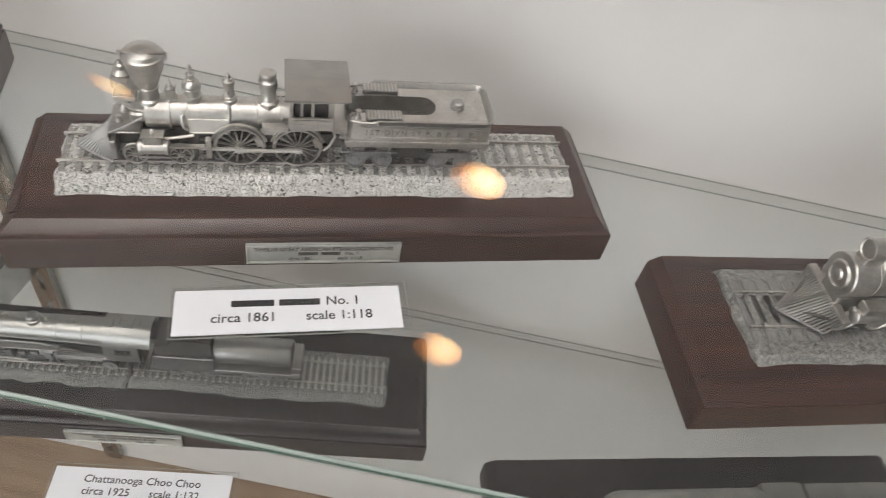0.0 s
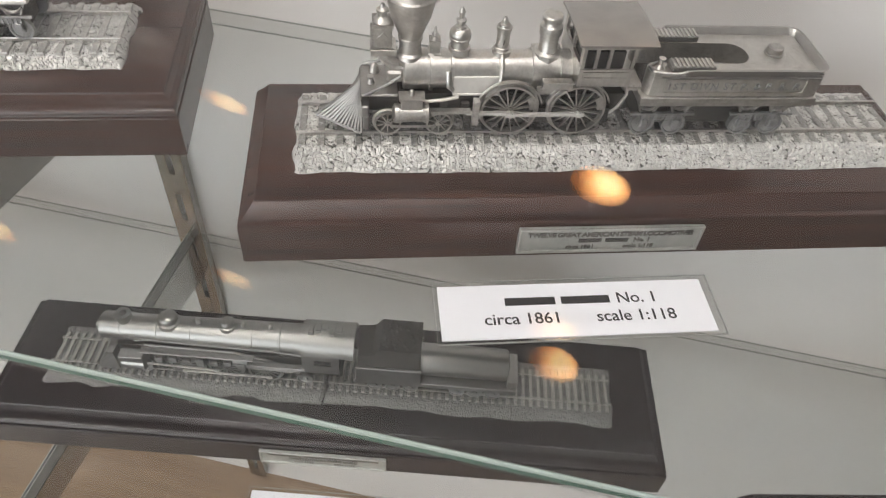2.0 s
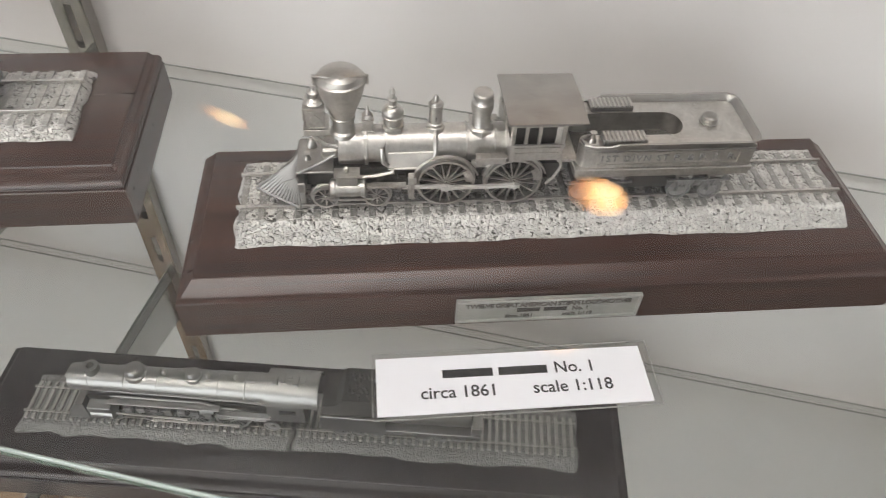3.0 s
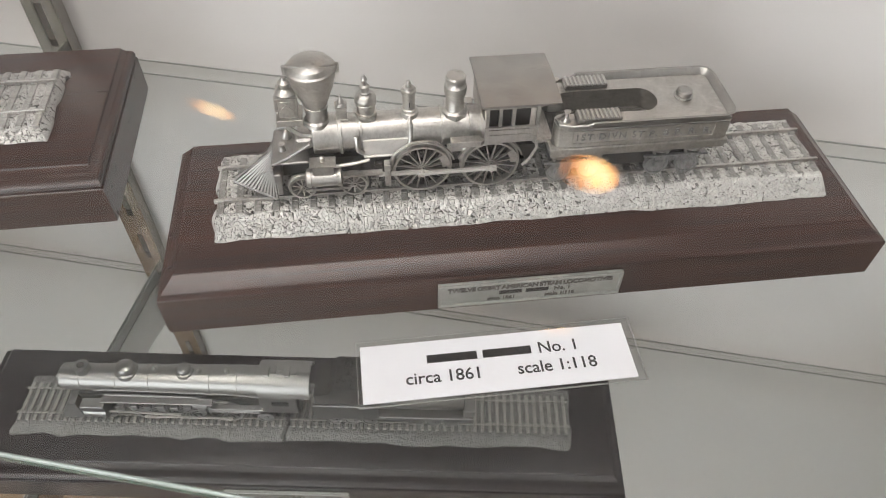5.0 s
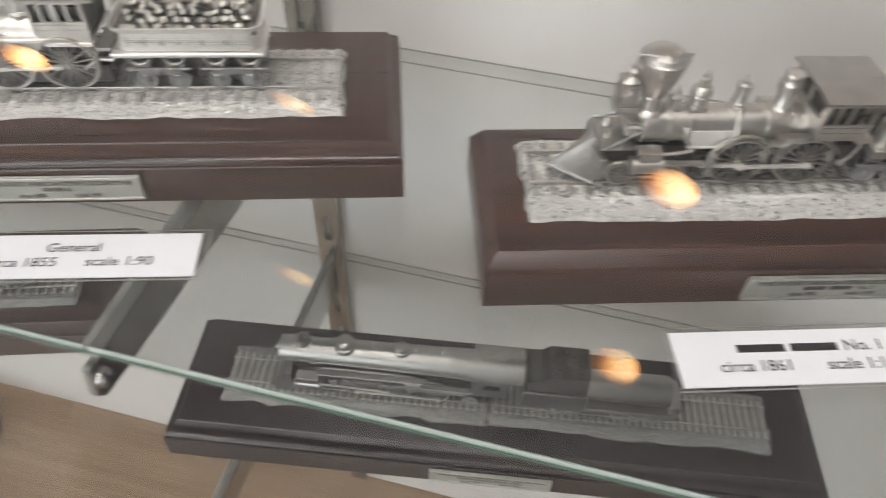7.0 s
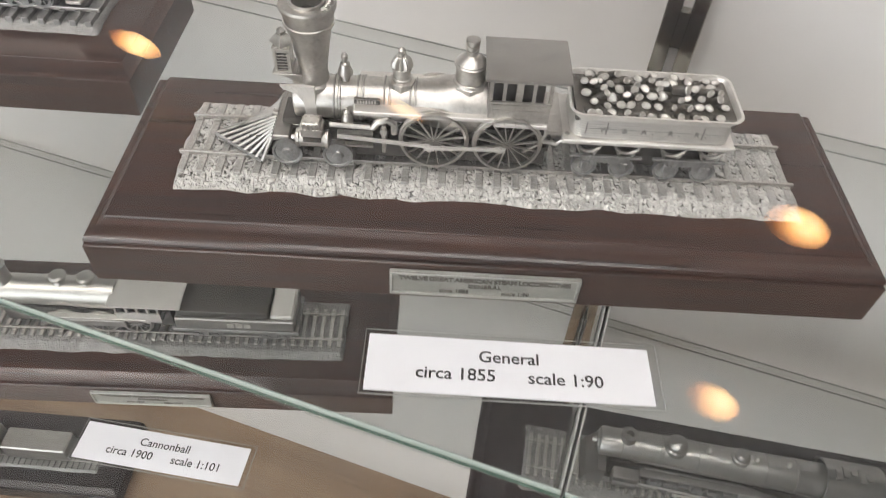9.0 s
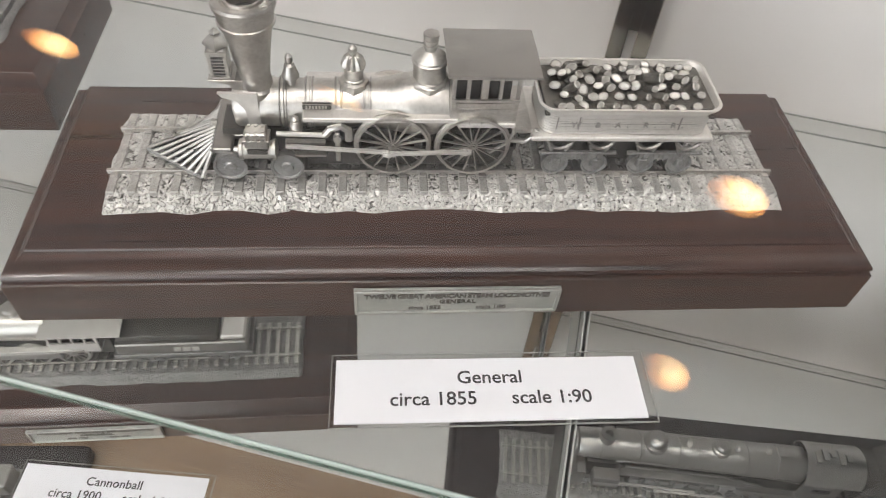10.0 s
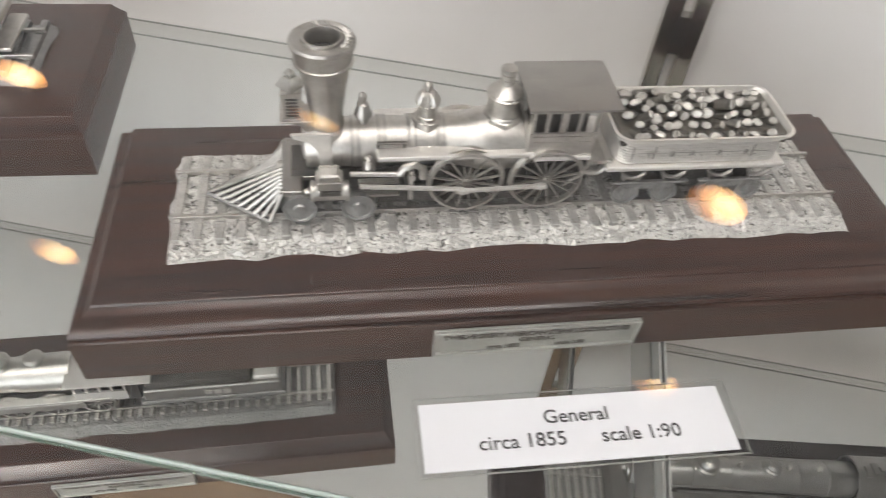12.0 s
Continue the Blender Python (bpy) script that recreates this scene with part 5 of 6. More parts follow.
    for k in range(46):
        u = u0 + 0.004 + (u1 - u0 - 0.008) * k / 45
        box(bm, u, u + 0.0004, vc - hw - 0.0003, vc - hw + 0.0002, z0 + 0.0031, z0 + 0.00325)
    for u in (u0 + 0.0030, u0 + 0.0080, u1 - 0.0076):
        box(bm, u, u + 0.0003, vc - hw - 0.00035, vc - hw + 0.0002, z0 + 0.0016, z0 + 0.0050)
    part("rivet_line", bm, GREY, t, smooth=0)
    lettering("W & A. R. R.", 0.0021, pose((u0 + u1) / 2, vc - hw - 0.0003, z0 + 0.0022, 90), t, GREY, 0.0001, spacing=2.3)
    rng = random.Random(7)
    shapes = []
    for k in range(8):
        bm = bm_new()
        r = rng.uniform(0.00112, 0.00142)
        lathe(bm, [(r * 0.9, -0.0034), (r, -0.0032), (r, 0.0013), (r * 0.92, 0.0015), (r * 0.80, 0.0016), (r * 0.66, 0.00145), (r * 0.3, 0.0015)], (0, 0, 0), "z", 12, (1, rng.uniform(0.70, 0.95)))
        lobes = [rng.uniform(-0.14, 0.10) for _ in range(6)]
        for v in bm.verts:
            a = (math.atan2(v.co.y, v.co.x) / (2 * math.pi) % 1.0) * 6
            f = a - int(a)
            w = 1 + lobes[int(a) % 6] * (1 - f) + lobes[(int(a) + 1) % 6] * f
            v.co.x, v.co.y = v.co.x * w, v.co.y * w
        for f in bm.faces:
            f.normal_update()
            if min(v.co.z for v in f.verts) > 0.0012:
                f.material_index = 1
        shapes.append(part("log", bm, [LOGSIDE, LOGEND], t, "", 20))
    made = 0
    for row in range(6):
        n = 11
        for k in range(n):
            u = u0 + 0.0022 + (u1 - u0 - 0.0044) * (k + 0.5 + 0.45 * (row % 2 - 0.5)) / n + rng.uniform(-0.0006, 0.0006)
            v = vc - hw + 0.0015 + row * 0.0027 + rng.uniform(-0.0007, 0.0007)
            o = shapes[made] if made < 8 else again(shapes[rng.randrange(8)])
            made += 1
            o.matrix_basis = pose(u, v, z1 + 0.0007 + 0.0006 * row - 0.0010 * max(0, row - 3) + rng.uniform(-0.0006, 0.0005), 52 + rng.uniform(-20, 16), rng.uniform(-24, 24), rng.uniform(-40, 45))
    # Slab under the logs, its dark colour painting the shade of the gaps.
    bm = bm_new()
    box(bm, u0 + 0.0002, u1 - 0.0002, vc - hw + 0.0004, vc + hw - 0.0004, z1 - 0.0012, z1 + 0.0010)
    part("log_gap_fill", bm, LOGSIDE, t, smooth=0)
    arch_trucks(t, ((0.1222, 0.1318), (0.1432, 0.1528)), 0.0032, vc, 0.0078, 0.0230, z0 - 0.0014)
    return e


train_w()
train_g()


# ---- the other models ----
def train_r():
    """Only its front end comes into view."""
    e = thing("model_train", pose(0.1508, 0.0303, 0, 0, 0, 14.4), "silver pewter locomotive with pointed cowcatcher on a mahogany plinth", "model train", "model trains")
    p = plinth(e, 0.2, 0.0548)
    vc = 0.0300
    track(e, 0.0200, 0.182, vc + 0.0004, 0.0178, 0.0163, 0.0200, 0.0213, 0.0133, 0.0046, 0.0008, 0.0002, 0.0006, 21, 0.0028, bed_mat=PITTED, sink=0.0002, tie_half=0.0118)
    bm = bm_new()
    box(bm, 0.0225, 0.0800, vc - 0.0056, vc + 0.0064, 0.0198, 0.0208, 0.0002)
    part("crossing_plank", bm, PITTED, e, "flat planking between the rails", smooth=0)
    bm = bm_new()
    c = (0, vc, 0.0392)
    lathe(bm, [(0.0008, 0.0424), (0.0016, 0.0426), (0.0020, 0.0432), (0.0034, 0.0433), (0.0036, 0.0428), (0.0042, 0.0429), (0.0046, 0.0436), (0.0064, 0.0438), (0.0068, 0.0442), (0.0068, 0.0520), (0.0070, 0.0521), (0.0070, 0.0527), (0.0066, 0.0528), (0.0066, 0.100)], c, "x", 40)
    b = part("locomotive", bm, PEWTER, e, "pewter locomotive front with round smokebox door", smooth=30)
    bm = bm_new()
    lathe(bm, [(0.0012, 0.0430), (0.0026, 0.0432), (0.0030, 0.0428), (0.0034, 0.0430), (0.0034, 0.0490), (0.0024, 0.0494)], (0.0030, vc, 0.0503), "x", 28)
    box(bm, 0.0460, 0.0520, vc - 0.0024, vc + 0.0024, 0.0448, 0.0480, 0.0004)
    part("headlamp", bm, PEWTER, b, "drum-shaped headlamp")
    cowcatcher(b, 0.0318, 0.0440, 0.0096, 0.0300, 0.0112, vc, 0.0224, 12, 0.0004, 0.0446, None, GREY)
    bm = bm_new()
    box(bm, 0.0446, 0.0474, vc - 0.0116, vc + 0.0116, 0.0288, 0.0304, 0.0003)
    box(bm, 0.0450, 0.1200, vc - 0.0045, vc + 0.0045, 0.0250, 0.0330, 0.0004)
    lathe(bm, [(0.0009, 0.0), (0.0017, 0.0004), (0.0019, 0.0014), (0.0012, 0.0022)], (0.0468, vc - 0.0088, 0.0262), "x", 14)
    part("buffer_beam", bm, PEWTER, b)
    for s in (-1, 1):
        bm = bm_new()
        lathe(bm, [(0.0010, 0.0490), (0.0022, 0.0494), (0.0026, 0.0498), (0.0026, 0.0590), (0.0014, 0.0596)], (0, vc + s * 0.0085, 0.0300), "x", 22)
        box(bm, 0.0505, 0.0585, vc + s * 0.0085 - 0.0022, vc + s * 0.0085 + 0.0022, 0.0322, 0.0352, 0.0003)
        part("cylinder", bm, PEWTER, b)
    wheels(b, disc_bm(0.0040, 0.0015), (0.0500, 0.0620), 0.0257, vc - 0.0082, vc + 0.0082, "pilot_wheel")
    turned("smokestack", b, [(0.0042, 0.0450), (0.0032, 0.0465), (0.0030, 0.0540), (0.0036, 0.0545)], (0.0560, vc, 0), 28)
    return e


def train_left():
    """Its tender end stands at the far left of the upper shelf."""
    a = radians(16.5)
    e = thing("model_train", pose(-0.3025 - 0.19 * math.cos(a), 0.0728 - 0.19 * math.sin(a), 0, 0, 0, 16.5), "silver pewter model train with stepped tender frame on a mahogany plinth", "model train", "model trains")
    plinth(e, 0.19, 0.062)
    vc = 0.0345
    track(e, 0.014, 0.1738, vc, 0.0150, 0.0120, 0.0198, 0.0216, 0.0130, 0.0050, 0.0007, 0.00035, 0.0003, 31, bed_mat=DULL)
    bm = bm_new()
    box(bm, 0.112, 0.163, vc - 0.0100, vc + 0.0100, 0.0300, 0.0420, 0.0008)
    t = part("tender", bm, PEWTER, e, "plain pewter tender")
    bm = bm_new()
    box(bm, 0.110, 0.1655, vc - 0.0108, vc + 0.0108, 0.0275, 0.0298, 0.0003)
    box(bm, 0.1640, 0.1690, vc - 0.0090, vc + 0.0090, 0.0238, 0.0250, 0.0003)
    part("tender_frame", bm, PEWTER, t)
    trucks(t, (0.117, 0.126, 0.147, 0.156), 0.0032, vc, 0.0080, 0.0216)
    return e


def train_long():
    """The long model on the shelf below."""
    e = thing("model_train", pose(-0.1735, 0.0268, -0.1266, 0, 0, 8.6), "long pewter express locomotive, dimmed by its colour, on a dark wooden plinth", "model train", "model trains")
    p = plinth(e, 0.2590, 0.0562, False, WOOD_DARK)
    nameplate(p, 0.1055, 0.1535, 0.0043, 0.0129, [("TWELVE GREAT AMERICAN STEAM LOCOMOTIVES", 0.0021, 0.0097, 0, 0.86), ("CHATTANOOGA CHOO CHOO", 0.0018, 0.0076, 0, 1.0), ("circa 1925", 0.0018, 0.0054, -0.0075, 1.0), ("scale 1:132", 0.0018, 0.0054, 0.008, 1.0)])
    vc = 0.0312
    for a, b, sd in ((0.0185, 0.1270, 41), (0.1272, 0.2400, 43)):
        track(e, a, b, vc, 0.0124, 0.0100, 0.0200, 0.0214, 0.0108, 0.0030, 0.0009, 0.00026, 0.0006, sd, 0.0013, 0.0005, bed_mat=DULL, near=0.0014, sink=0.0006, tie_half=0.0084, tie_mat=PEWTER, ph=PH_BEAD)
    bm = bm_new()
    c = (0, vc, 0.0405)
    lathe(bm, [(0.0009, 0.0408), (0.0012, 0.0422), (0.0030, 0.0424), (0.0034, 0.0430), (0.0048, 0.0434), (0.0051, 0.0444), (0.0051, 0.0508), (0.0053, 0.0509), (0.0053, 0.0513), (0.0051, 0.0514), (0.0051, 0.0640), (0.0054, 0.0641), (0.0054, 0.0648), (0.0052, 0.0650), (0.0054, 0.0770), (0.0056, 0.0771), (0.0056, 0.0775), (0.0054, 0.0776), (0.0056, 0.0900), (0.0058, 0.1000), (0.0060, 0.1001), (0.0060, 0.1005), (0.0058, 0.1006), (0.0059, 0.1100), (0.0062, 0.1102), (0.0062, 0.1108), (0.0060, 0.1110), (0.0060, 0.1200)], c, "x", 40)
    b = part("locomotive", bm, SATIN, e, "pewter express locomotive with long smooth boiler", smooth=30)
    bm = bm_new()
    lathe_ring_z(bm, 0.0014, 0.0028, 0.0445, 0.0484, (0.0525, vc), 20)
    part("smokestack", bm, SATIN, b)
    turned("sand_dome", b, [(0.0042, 0.0442), (0.0040, 0.0460), (0.0033, 0.0464), (0.0033, 0.0482), (0.0029, 0.0490), (0.0020, 0.0495), (0.0008, 0.0497)], (0.0690, vc, 0), 28, mat=SATIN)
    turned("steam_dome", b, [(0.0034, 0.0446), (0.0032, 0.0468), (0.0026, 0.0471), (0.0026, 0.0482), (0.0020, 0.0489), (0.0010, 0.0492)], (0.0910, vc, 0), 24, mat=SATIN)
    for u in (0.0800, 0.0965, 0.1070):
        turned("safety_valve", b, [(0.0009, 0.0450), (0.0009, 0.0478), (0.0004, 0.0483)], (u, vc, 0), 8)
    bm = bm_new()
    box(bm, 0.1100, 0.1150, vc - 0.0010, vc + 0.0010, 0.0456, 0.0466, 0.0002)
    part("turret_cover", bm, SATIN, b)
    bm = bm_new()
    n = 12
    top = [(vc + 0.0078 * math.cos(math.pi * k / n), 0.0410 + 0.0078 * math.sin(math.pi * k / n)) for k in range(n + 1)]
    inner = [(vc + 0.0073 * math.cos(math.pi * k / n), 0.0410 + 0.0073 * math.sin(math.pi * k / n)) for k in range(n, -1, -1)]
    prism(bm, top + inner, "x", 0.1190, 0.1385)
    part("cab_roof", bm, SATIN, b)
    bm = bm_new()
    for s in (-1, 1):
        y = vc + s * 0.0078
        ya, yb = sorted((y, y - s * 0.0005))
        box(bm, 0.1190, 0.1235, ya, yb, 0.0305, 0.0412)
        box(bm, 0.1300, 0.1330, ya, yb, 0.0305, 0.0412)
        box(bm, 0.1235, 0.1300, ya, yb, 0.0305, 0.0355)
        box(bm, 0.1235, 0.1300, ya, yb, 0.0388, 0.0412)
    for k in range(5):
        box(bm, 0.1215 + 0.0026 * k, 0.1233 + 0.0026 * k, vc - 0.003 + 0.0012 * (k % 3), vc + 0.001 + 0.0012 * (k % 2), 0.0483, 0.0494, 0.0001)
    part("cab", bm, SATIN, b, smooth=0)
    bm = bm_new()
    box(bm, 0.0480, 0.1330, vc - 0.0040, vc + 0.0040, 0.0240, 0.0340)
    part("frame", bm, DARKPEW, b, smooth=0)
    # Black block stands for the shade inside the cab.
    bm = bm_new()
    box(bm, 0.1195, 0.1328, vc - 0.0070, vc + 0.0070, 0.0300, 0.0440)
    part("cab_interior", bm, BLACK, b, "black block for the shade inside the cab", smooth=0)
    for s in (-1, 1):
        y = vc + s * 0.0074
        bm = bm_new()
        box(bm, 0.0585, 0.1010, y - 0.0014, y + 0.0014, 0.0358, 0.0365, 0.0002)
        box(bm, 0.1000, 0.1200, y - 0.0012, y + 0.0012, 0.0322, 0.0330, 0.0002)
        part("running_board", bm, SATIN, b)
        bm = bm_new()
        tube(bm, [(0.0600, y - s * 0.0012, 0.0378), (0.0940, y - s * 0.0012, 0.0375), (0.1005, y - s * 0.0010, 0.0352), (0.1060, y - s * 0.0010, 0.0345)], 0.0004, 6)
        tube(bm, [(0.0560, y - s * 0.0018, 0.0392), (0.0600, y - s * 0.0020, 0.0400), (0.1100, y - s * 0.0014, 0.0398), (0.1190, y - s * 0.0008, 0.0392)], 0.00025, 6)
        part("handrail", bm, SATIN, b)
        bm = bm_new()
        lathe(bm, [(0.0008, 0.0930), (0.0015, 0.0932), (0.0015, 0.0985), (0.0008, 0.0987)], (0, y - s * 0.0002, 0.0340), "x", 14)
        part("air_reservoir", bm, DULL, b)
        bm = bm_new()
        lathe(bm, [(0.0012, 0.0500), (0.0028, 0.0504), (0.0030, 0.0590), (0.0014, 0.0596)], (0, y, 0.0285), "x", 20)
        box(bm, 0.0500, 0.0592, y - 0.0024, y + 0.0020, 0.0305, 0.0338, 0.0003)
        part("cylinder", bm, SATIN, b)
        rod(b, (0.0590, y - 0.0010, 0.0285), (0.0860, y - 0.0010, 0.0272), 0.0006, 0.0006, 0.0005, "main_rod")
        rod(b, (0.0740, y - 0.0016, 0.0262), (0.1060, y - 0.0016, 0.0262), 0.0006, 0.0006, 0.0006, "side_rod")
        bm = bm_new()
        for k in range(9):
            u = 0.0630 + 0.0052 * k
            box(bm, u, u + 0.0030, y - 0.0008, y + 0.0008, 0.0290 + 0.0009 * (k % 3), 0.0322 + 0.0006 * (k % 2), 0.0002)
        part("valve_gear", bm, DULL, b, smooth=0)
    wheels(b, wheel_bm(0.0066, 0.0012, 14, 0.0009, 0.0012, True), (0.0740, 0.0890, 0.1040), 0.0268, vc - 0.0066, vc + 0.0066, "driving_wheel", DULL)
    wheels(b, disc_bm(0.0032, 0.0012), (0.0480, 0.0570, 0.1190), 0.0236, vc - 0.0066, vc + 0.0066, "small_wheel", DULL)
    bm = bm_new()
    prism(bm, [(0.0398, 0.0222), (0.0475, 0.0222), (0.0475, 0.0330), (0.0446, 0.0330), (0.0410, 0.0272)], "y", vc - 0.0078, vc + 0.0078)
    part("pilot_deck", bm, SATIN, b, smooth=0)
    bm = bm_new()
    for k in range(3):
        tube(bm, [(0.1004 + 0.0036 * k, vc - 0.0080, 0.0308 + 0.0006 * k), (0.1180, vc - 0.0080, 0.0300 + 0.0010 * k)], 0.0003, 6)
    part("piping", bm, SATIN, b)
    # tender: coal bunker and round tank
    bm = bm_new()
    lathe(bm, [(0.0057, 0.1620), (0.0062, 0.1624), (0.0062, 0.1955), (0.0058, 0.1965), (0.0040, 0.1970)], (0, vc, 0.0345), "x", 36)
    t = part("tender", bm, SATIN, e, "cylindrical pewter tender tank")
    bm = bm_new()
    prism(bm, [(0.1400, 0.0290), (0.1632, 0.0290), (0.1632, 0.0480), (0.1480, 0.0480), (0.1452, 0.0440), (0.1400, 0.0430)], "y", vc - 0.0072, vc + 0.0072)
    for k in range(3):
        box(bm, 0.1500 + 0.004 * k, 0.1502 + 0.004 * k, vc - 0.0073, vc + 0.0073, 0.0300, 0.0482)
    part("coal_bunker", bm, DARKPEW, t, "blackened coal bunker", smooth=0)
    rng = random.Random(5)
    bm = bm_new()
    for k in range(70):
        u, v, q = rng.uniform(0.1488, 0.1622), vc + rng.uniform(-0.0062, 0.0062), rng.uniform(0.0004, 0.0008)
        lathe(bm, [(q * 0.5, -q), (q, -q * 0.3), (q * 0.9, q * 0.4), (q * 0.3, q * 0.8)], (u, v, 0.0481 + rng.uniform(0, 0.0004)), "z", 5)
    part("coal", bm, DARKPEW, t, "small dark coal lumps", smooth=0)
    bm = bm_new()
    for s in (-1, 1):
        y = vc + s * 0.0078
        box(bm, 0.1390, 0.1640, y - 0.0006, y + 0.0006, 0.0290, 0.0372, 0.0003)
    box(bm, 0.1380, 0.2005, vc - 0.0078, vc + 0.0078, 0.0262, 0.0288, 0.0003)
    box(bm, 0.1966, 0.2008, vc - 0.0068, vc + 0.0068, 0.0288, 0.0330, 0.0003)
    part("tender_frame", bm, SATIN, t)
    wheels(t, disc_bm(0.0030, 0.0012), (0.146, 0.153, 0.160, 0.178, 0.185, 0.192), 0.0234, vc - 0.0066, vc + 0.0066, "tender_wheel", DULL)
    bm = bm_new()
    box(bm, 0.142, 0.198, vc - 0.0045, vc + 0.0045, 0.0225, 0.0262)
    part("underframe", bm, DARKPEW, t, smooth=0)
    return e


def train_c():
    """The model with the pale cab on the shelf below."""
    a = radians(18)
    e = thing("model_train", pose(-0.2160 - 0.2 * math.cos(a), 0.0668 - 0.2 * math.sin(a), -0.1266, 0, 0, 18), "pale pewter locomotive with flat-roofed cab on a mahogany plinth", "model train", "model trains")
    p = plinth(e, 0.2, 0.062)
    nameplate(p, 0.0780, 0.1262, 0.0043, 0.0129, [("TWELVE GREAT AMERICAN STEAM LOCOMOTIVES", 0.0021, 0.0097, 0, 0.86), ("CANNONBALL", 0.0018, 0.0076, 0, 1.0), ("circa 1900", 0.0018, 0.0054, -0.0075, 1.0), ("scale 1:101", 0.0018, 0.0054, 0.008, 1.0)])
    vc = 0.0300
    track(e, 0.016, 0.1788, vc, 0.0150, 0.0118, 0.0196, 0.0214, 0.0126, 0.0038, 0.0008, 0.00028, 0.0005, 51, 0.0016, bed_mat=DULL, tie_half=0.0096, tie_mat=PEWTER)
    bm = bm_new()
    lathe(bm, [(0.0020, 0.0380), (0.0058, 0.0386), (0.0062, 0.0392), (0.0062, 0.0700), (0.0064, 0.0701), (0.0064, 0.0706), (0.0066, 0.0707), (0.0070, 0.0880)], (0, vc, 0.0390), "x", 36)
    b = part("locomotive", bm, PEWTER, e, "pewter locomotive with two round domes", smooth=30)
    for u in (0.0660, 0.0770):
        turned("dome", b, [(0.0034, 0.0440), (0.0026, 0.0450), (0.0022, 0.0456), (0.0022, 0.0474), (0.0034, 0.0478), (0.0034, 0.0484), (0.0026, 0.0492), (0.0012, 0.0496)], (u, vc, 0), 22)
    turned("smokestack", b, [(0.0036, 0.0440), (0.0030, 0.0455), (0.0030, 0.0530), (0.0036, 0.0534)], (0.0440, vc, 0), 24)
    cab(b, 0.0885, 0.1060, vc - 0.0092, vc + 0.0092, 0.0320, 0.0375, 0.0432, (0.0890, 0.0932, 0.0974, 0.1016, 0.1056), (0.0868, 0.1155, vc - 0.0106, vc + 0.0106, 0.0434), False, 0.0008, BRIGHT, BRIGHT)
    bm = bm_new()
    for s in (-1, 1):
        box(bm, 0.0600, 0.1000, vc + s * 0.0082 - 0.0014, vc + s * 0.0082 + 0.0014, 0.0322, 0.0334, 0.0002)
        box(bm, 0.0560, 0.0900, vc + s * 0.0072 - 0.001, vc + s * 0.0072 + 0.001, 0.0262, 0.0300, 0.0003)
    part("running_board", bm, PEWTER, b)
    bm = bm_new()
    box(bm, 0.040, 0.108, vc - 0.0045, vc + 0.0045, 0.0240, 0.0330)
    part("frame", bm, DARKPEW, b, smooth=0)
    wheels(b, wheel_bm(0.0062, 0.0012, 12, 0.0009, 0.0012, True), (0.0660, 0.0800, 0.0940), 0.0276, vc - 0.0074, vc + 0.0074, "driving_wheel")
    bm = bm_new()
    box(bm, 0.1110, 0.1590, vc - 0.0092, vc + 0.0092, 0.0290, 0.0352, 0.0005)
    t = part("tender", bm, GREY, e, "low pewter tender with slanted sides")
    bm = bm_new()
    box(bm, 0.1118, 0.1490, vc - 0.0084, vc + 0.0084, 0.0350, 0.0394, 0.0014, 2)
    part("coal_load", bm, DARKPEW, t, "dark heaped coal load")
    bm = bm_new()
    box(bm, 0.1495, 0.1585, vc - 0.0080, vc + 0.0080, 0.0352, 0.0376, 0.0006)
    for k in range(3):
        box(bm, 0.1320 + 0.0034 * k, 0.1345 + 0.0034 * k, vc - 0.0095, vc - 0.0090, 0.0308, 0.0330)
    part("tender_detail", bm, BRIGHT, t)
    bm = bm_new()
    box(bm, 0.1095, 0.1605, vc - 0.0096, vc + 0.0096, 0.0268, 0.0289, 0.0003)
    part("tender_frame", bm, DULL, t)
    trucks(t, (0.118, 0.126, 0.146, 0.154), 0.0030, vc, 0.0074, 0.0214, False)
    return e


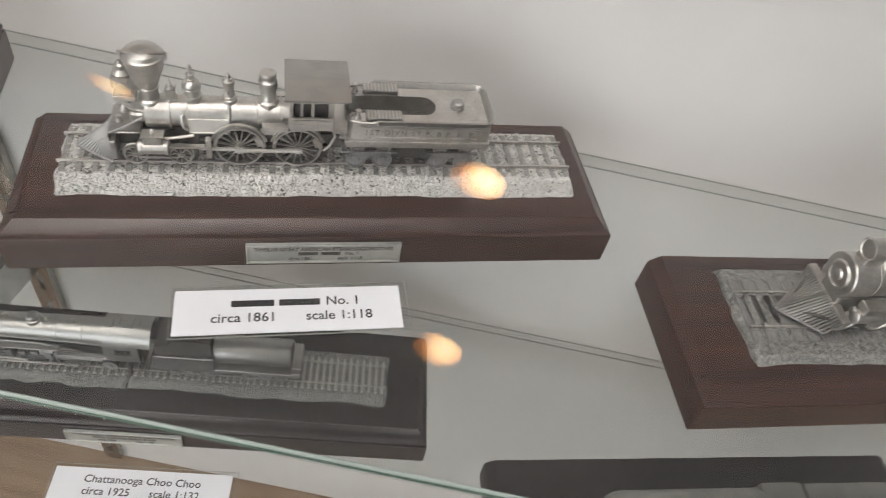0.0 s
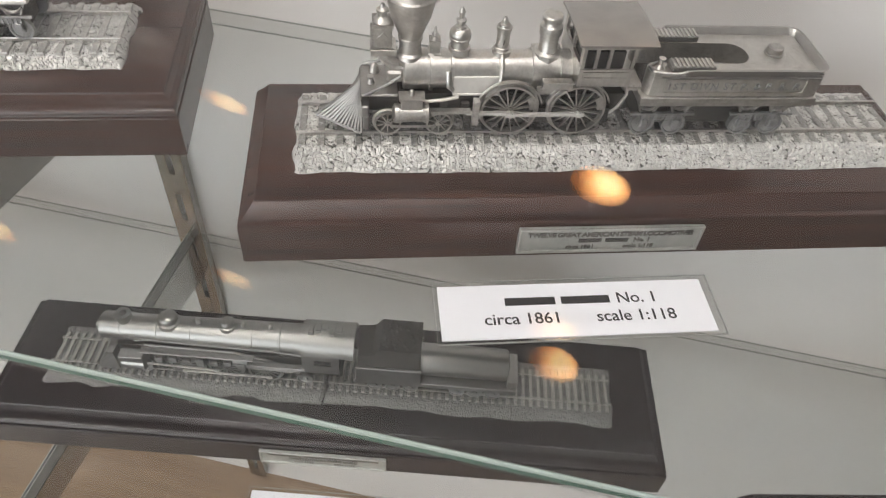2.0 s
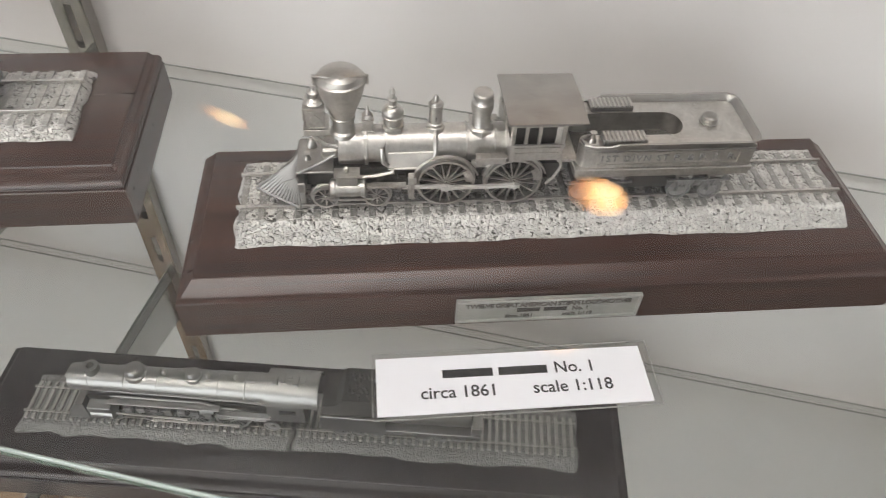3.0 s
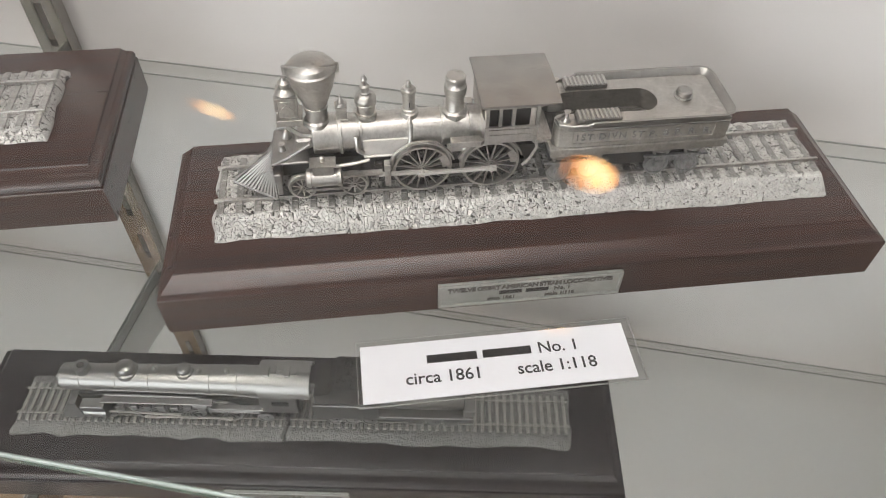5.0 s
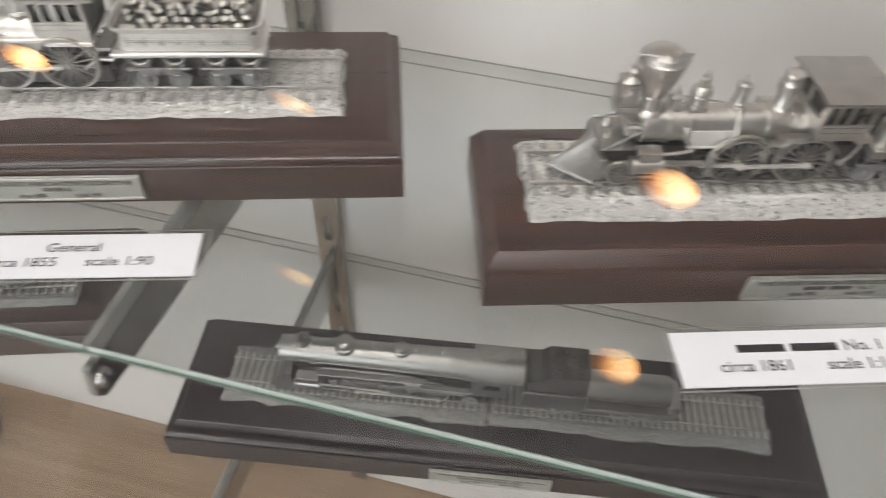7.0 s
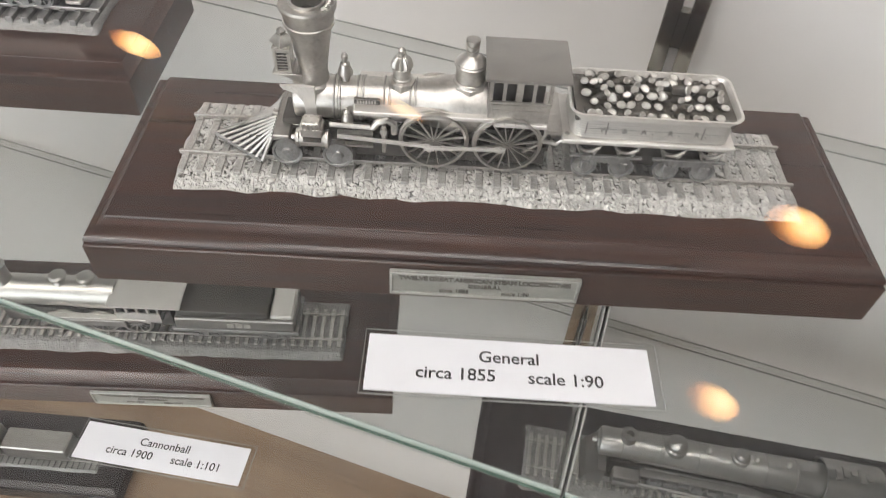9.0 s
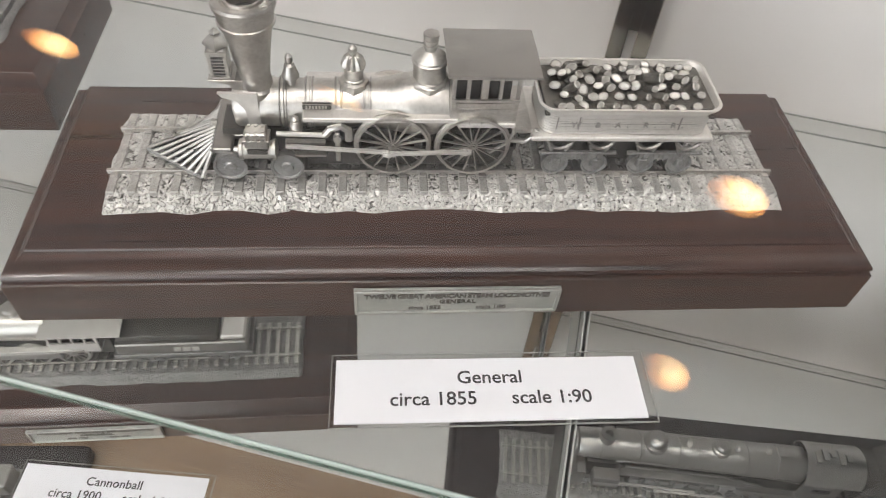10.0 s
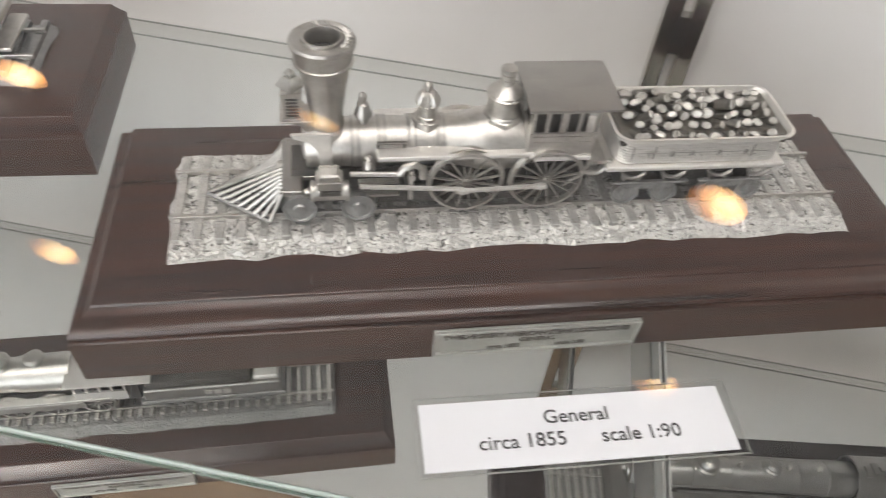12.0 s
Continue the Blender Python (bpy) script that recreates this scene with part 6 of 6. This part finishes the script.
def train_banded():
    """A smooth banded model at the right end of the shelf below."""
    e = thing("model_train", pose(0.1230, 0.0040, -0.1266, 0, 0, 13), "pewter streamlined locomotive with banded casing, dimmed by its colour, on a dark wooden plinth", "model train", "model trains")
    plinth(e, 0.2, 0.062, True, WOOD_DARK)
    vc = 0.0300
    track(e, 0.022, 0.182, vc, 0.0140, 0.0112, 0.0192, 0.0208, 0.0120, 0.0045, 0.0007, 0.0004, 0.0003, 61, 0.0020, bed_mat=DULL)
    bm = bm_new()
    prof = [(0.0006, 0.0400), (0.0040, 0.0408), (0.0066, 0.0425), (0.0080, 0.0455), (0.0084, 0.0490)]
    u = 0.0490
    while u < 0.108:
        prof += [(0.0086, u + 0.0001), (0.0086, u + 0.0006), (0.0084, u + 0.0007), (0.0084, u + 0.0066)]
        u += 0.0068
    lathe(bm, prof, (0, vc, 0.0370), "x", 36)
    b = part("locomotive", bm, GREY, e, "streamlined pewter casing with raised bands", smooth=30)
    bm = bm_new()
    box(bm, 0.046, 0.112, vc - 0.0078, vc + 0.0078, 0.0225, 0.0370, 0.0008)
    part("skirt", bm, GREY, b)
    bm = bm_new()
    box(bm, 0.1085, 0.1280, vc - 0.0086, vc + 0.0086, 0.0260, 0.0450, 0.0020, 2)
    part("cab", bm, GREY, b)
    bm = bm_new()
    box(bm, 0.1300, 0.1700, vc - 0.0086, vc + 0.0086, 0.0250, 0.0430, 0.0016, 2)
    part("tender", bm, GREY, e, "smooth pewter tender")
    turned("headlamp", b, [(0.0016, 0.0), (0.0018, 0.0012), (0.0012, 0.0024)], (0.0410, vc, 0.0440), 16, axis="x")
    return e


def train_low():
    """A dark model on the wooden deck."""
    e = thing("model_train", pose(-0.631, 0.010, -0.405, 0, 0, 15), "dark wooden plinth carrying a grey pewter model train", "model train", "model trains")
    plinth(e, 0.2, 0.062, True, WOOD_DARK)
    vc = 0.0300
    track(e, 0.016, 0.180, vc, 0.0140, 0.0112, 0.0192, 0.0208, 0.0120, 0.0045, 0.0009, 0.0004, 0.0003, 71, 0.0020, bed_mat=DULL)
    bm = bm_new()
    lathe(bm, [(0.0050, 0.0400), (0.0060, 0.0405), (0.0060, 0.0950)], (0, vc, 0.0350), "x", 28)
    b = part("locomotive", bm, PEWTER, e)
    bm = bm_new()
    box(bm, 0.040, 0.105, vc - 0.0075, vc + 0.0075, 0.0210, 0.0310, 0.0008)
    part("skirt", bm, PEWTER, b)
    bm = bm_new()
    box(bm, 0.0950, 0.1080, vc - 0.0085, vc + 0.0085, 0.0310, 0.0450, 0.0010)
    part("cab", bm, PEWTER, b)
    bm = bm_new()
    box(bm, 0.1110, 0.1600, vc - 0.0085, vc + 0.0085, 0.0230, 0.0390, 0.0010)
    part("tender", bm, PEWTER, e)
    return e


train_r()
train_left()
train_long()
train_c()
train_banded()
train_low()

# ---- printed label cards ----
S = 0.0046
card("label_card", (-0.0026, 0.0266, 0.0004), 17.0, 0.0682, 0.0160, 1.5,
     [("No. 1", S, 0.0502, 0.0094), ("circa 1861", S, 0.0203, 0.0040), ("scale 1:118", S, 0.0488, 0.0040)],
     "white laminated label card before the balloon-stack train, name barred", [(0.0165, 0.0292, 0.0095, 0.0118), (0.0307, 0.0431, 0.0095, 0.0118)])
card("label_card", (-0.1992, 0.0080, 0.0004), 16.6, 0.0686, 0.0156, 0.0,
     [("General", S, 0.0343, 0.0092), ("circa 1855", S, 0.0215, 0.0040), ("scale 1:90", S, 0.0478, 0.0040)],
     "white laminated label card before the train with log tender")
card("label_card", (-0.0668, 0.0158, -0.1262), 8.5, 0.0725, 0.0155, 0.0,
     [("Chattanooga Choo Choo", S, 0.0362, 0.0092), ("circa 1925", S, 0.0225, 0.0040), ("scale 1:132", S, 0.0500, 0.0040)],
     "white laminated label card before the long express train")
card("label_card", (-0.3282, 0.0060, -0.1262), 9.8, 0.0682, 0.0156, 0.0,
     [("Cannonball", S, 0.0343, 0.0092), ("circa 1900", S, 0.0215, 0.0040), ("scale 1:101", S, 0.0490, 0.0040)],
     "white laminated label card before the pale-cabbed train")
card("label_card", (-0.435, 0.030, 0.0004), 16.0, 0.0686, 0.0156, 0.0, [], "white laminated label card, its print out of view")


# ---- warm lamps over the far side of the case ----
def lamp(at, rx, depth, tilt, cut, gain):
    e = thing("pendant_lamp", pose(*at), "small warm glowing pendant lamp on a thin cord", "lamp", "warm lamps")
    bm = bm_new()
    lathe(bm, [(rx * 0.25, depth), (rx * 0.7, depth * 0.7), (rx, 0.0), (rx * 0.85, -depth * 0.4), (rx * 0.35, -depth * 0.7)], (0, 0, 0), seg=28, squash=(1, cut))
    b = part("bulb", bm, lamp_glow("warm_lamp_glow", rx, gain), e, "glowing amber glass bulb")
    b.rotation_euler = (0, radians(tilt), 0)
    # Socket and cord are supposed; only the glow shows, as a reflection.
    bm = bm_new()
    lathe(bm, [(0.011, depth * 0.9), (0.011, depth + 0.03), (0.004, depth + 0.04)], (0, 0, 0), seg=16)
    tube(bm, [(0, 0, depth + 0.03), (0, 0, 1.7 - at[2])], 0.0005, 6)
    part("cord", bm, CEIL, e)
    return e


# Lamps known by reflection alone: sited, flattened and dimmed to suit the mirrored spots.
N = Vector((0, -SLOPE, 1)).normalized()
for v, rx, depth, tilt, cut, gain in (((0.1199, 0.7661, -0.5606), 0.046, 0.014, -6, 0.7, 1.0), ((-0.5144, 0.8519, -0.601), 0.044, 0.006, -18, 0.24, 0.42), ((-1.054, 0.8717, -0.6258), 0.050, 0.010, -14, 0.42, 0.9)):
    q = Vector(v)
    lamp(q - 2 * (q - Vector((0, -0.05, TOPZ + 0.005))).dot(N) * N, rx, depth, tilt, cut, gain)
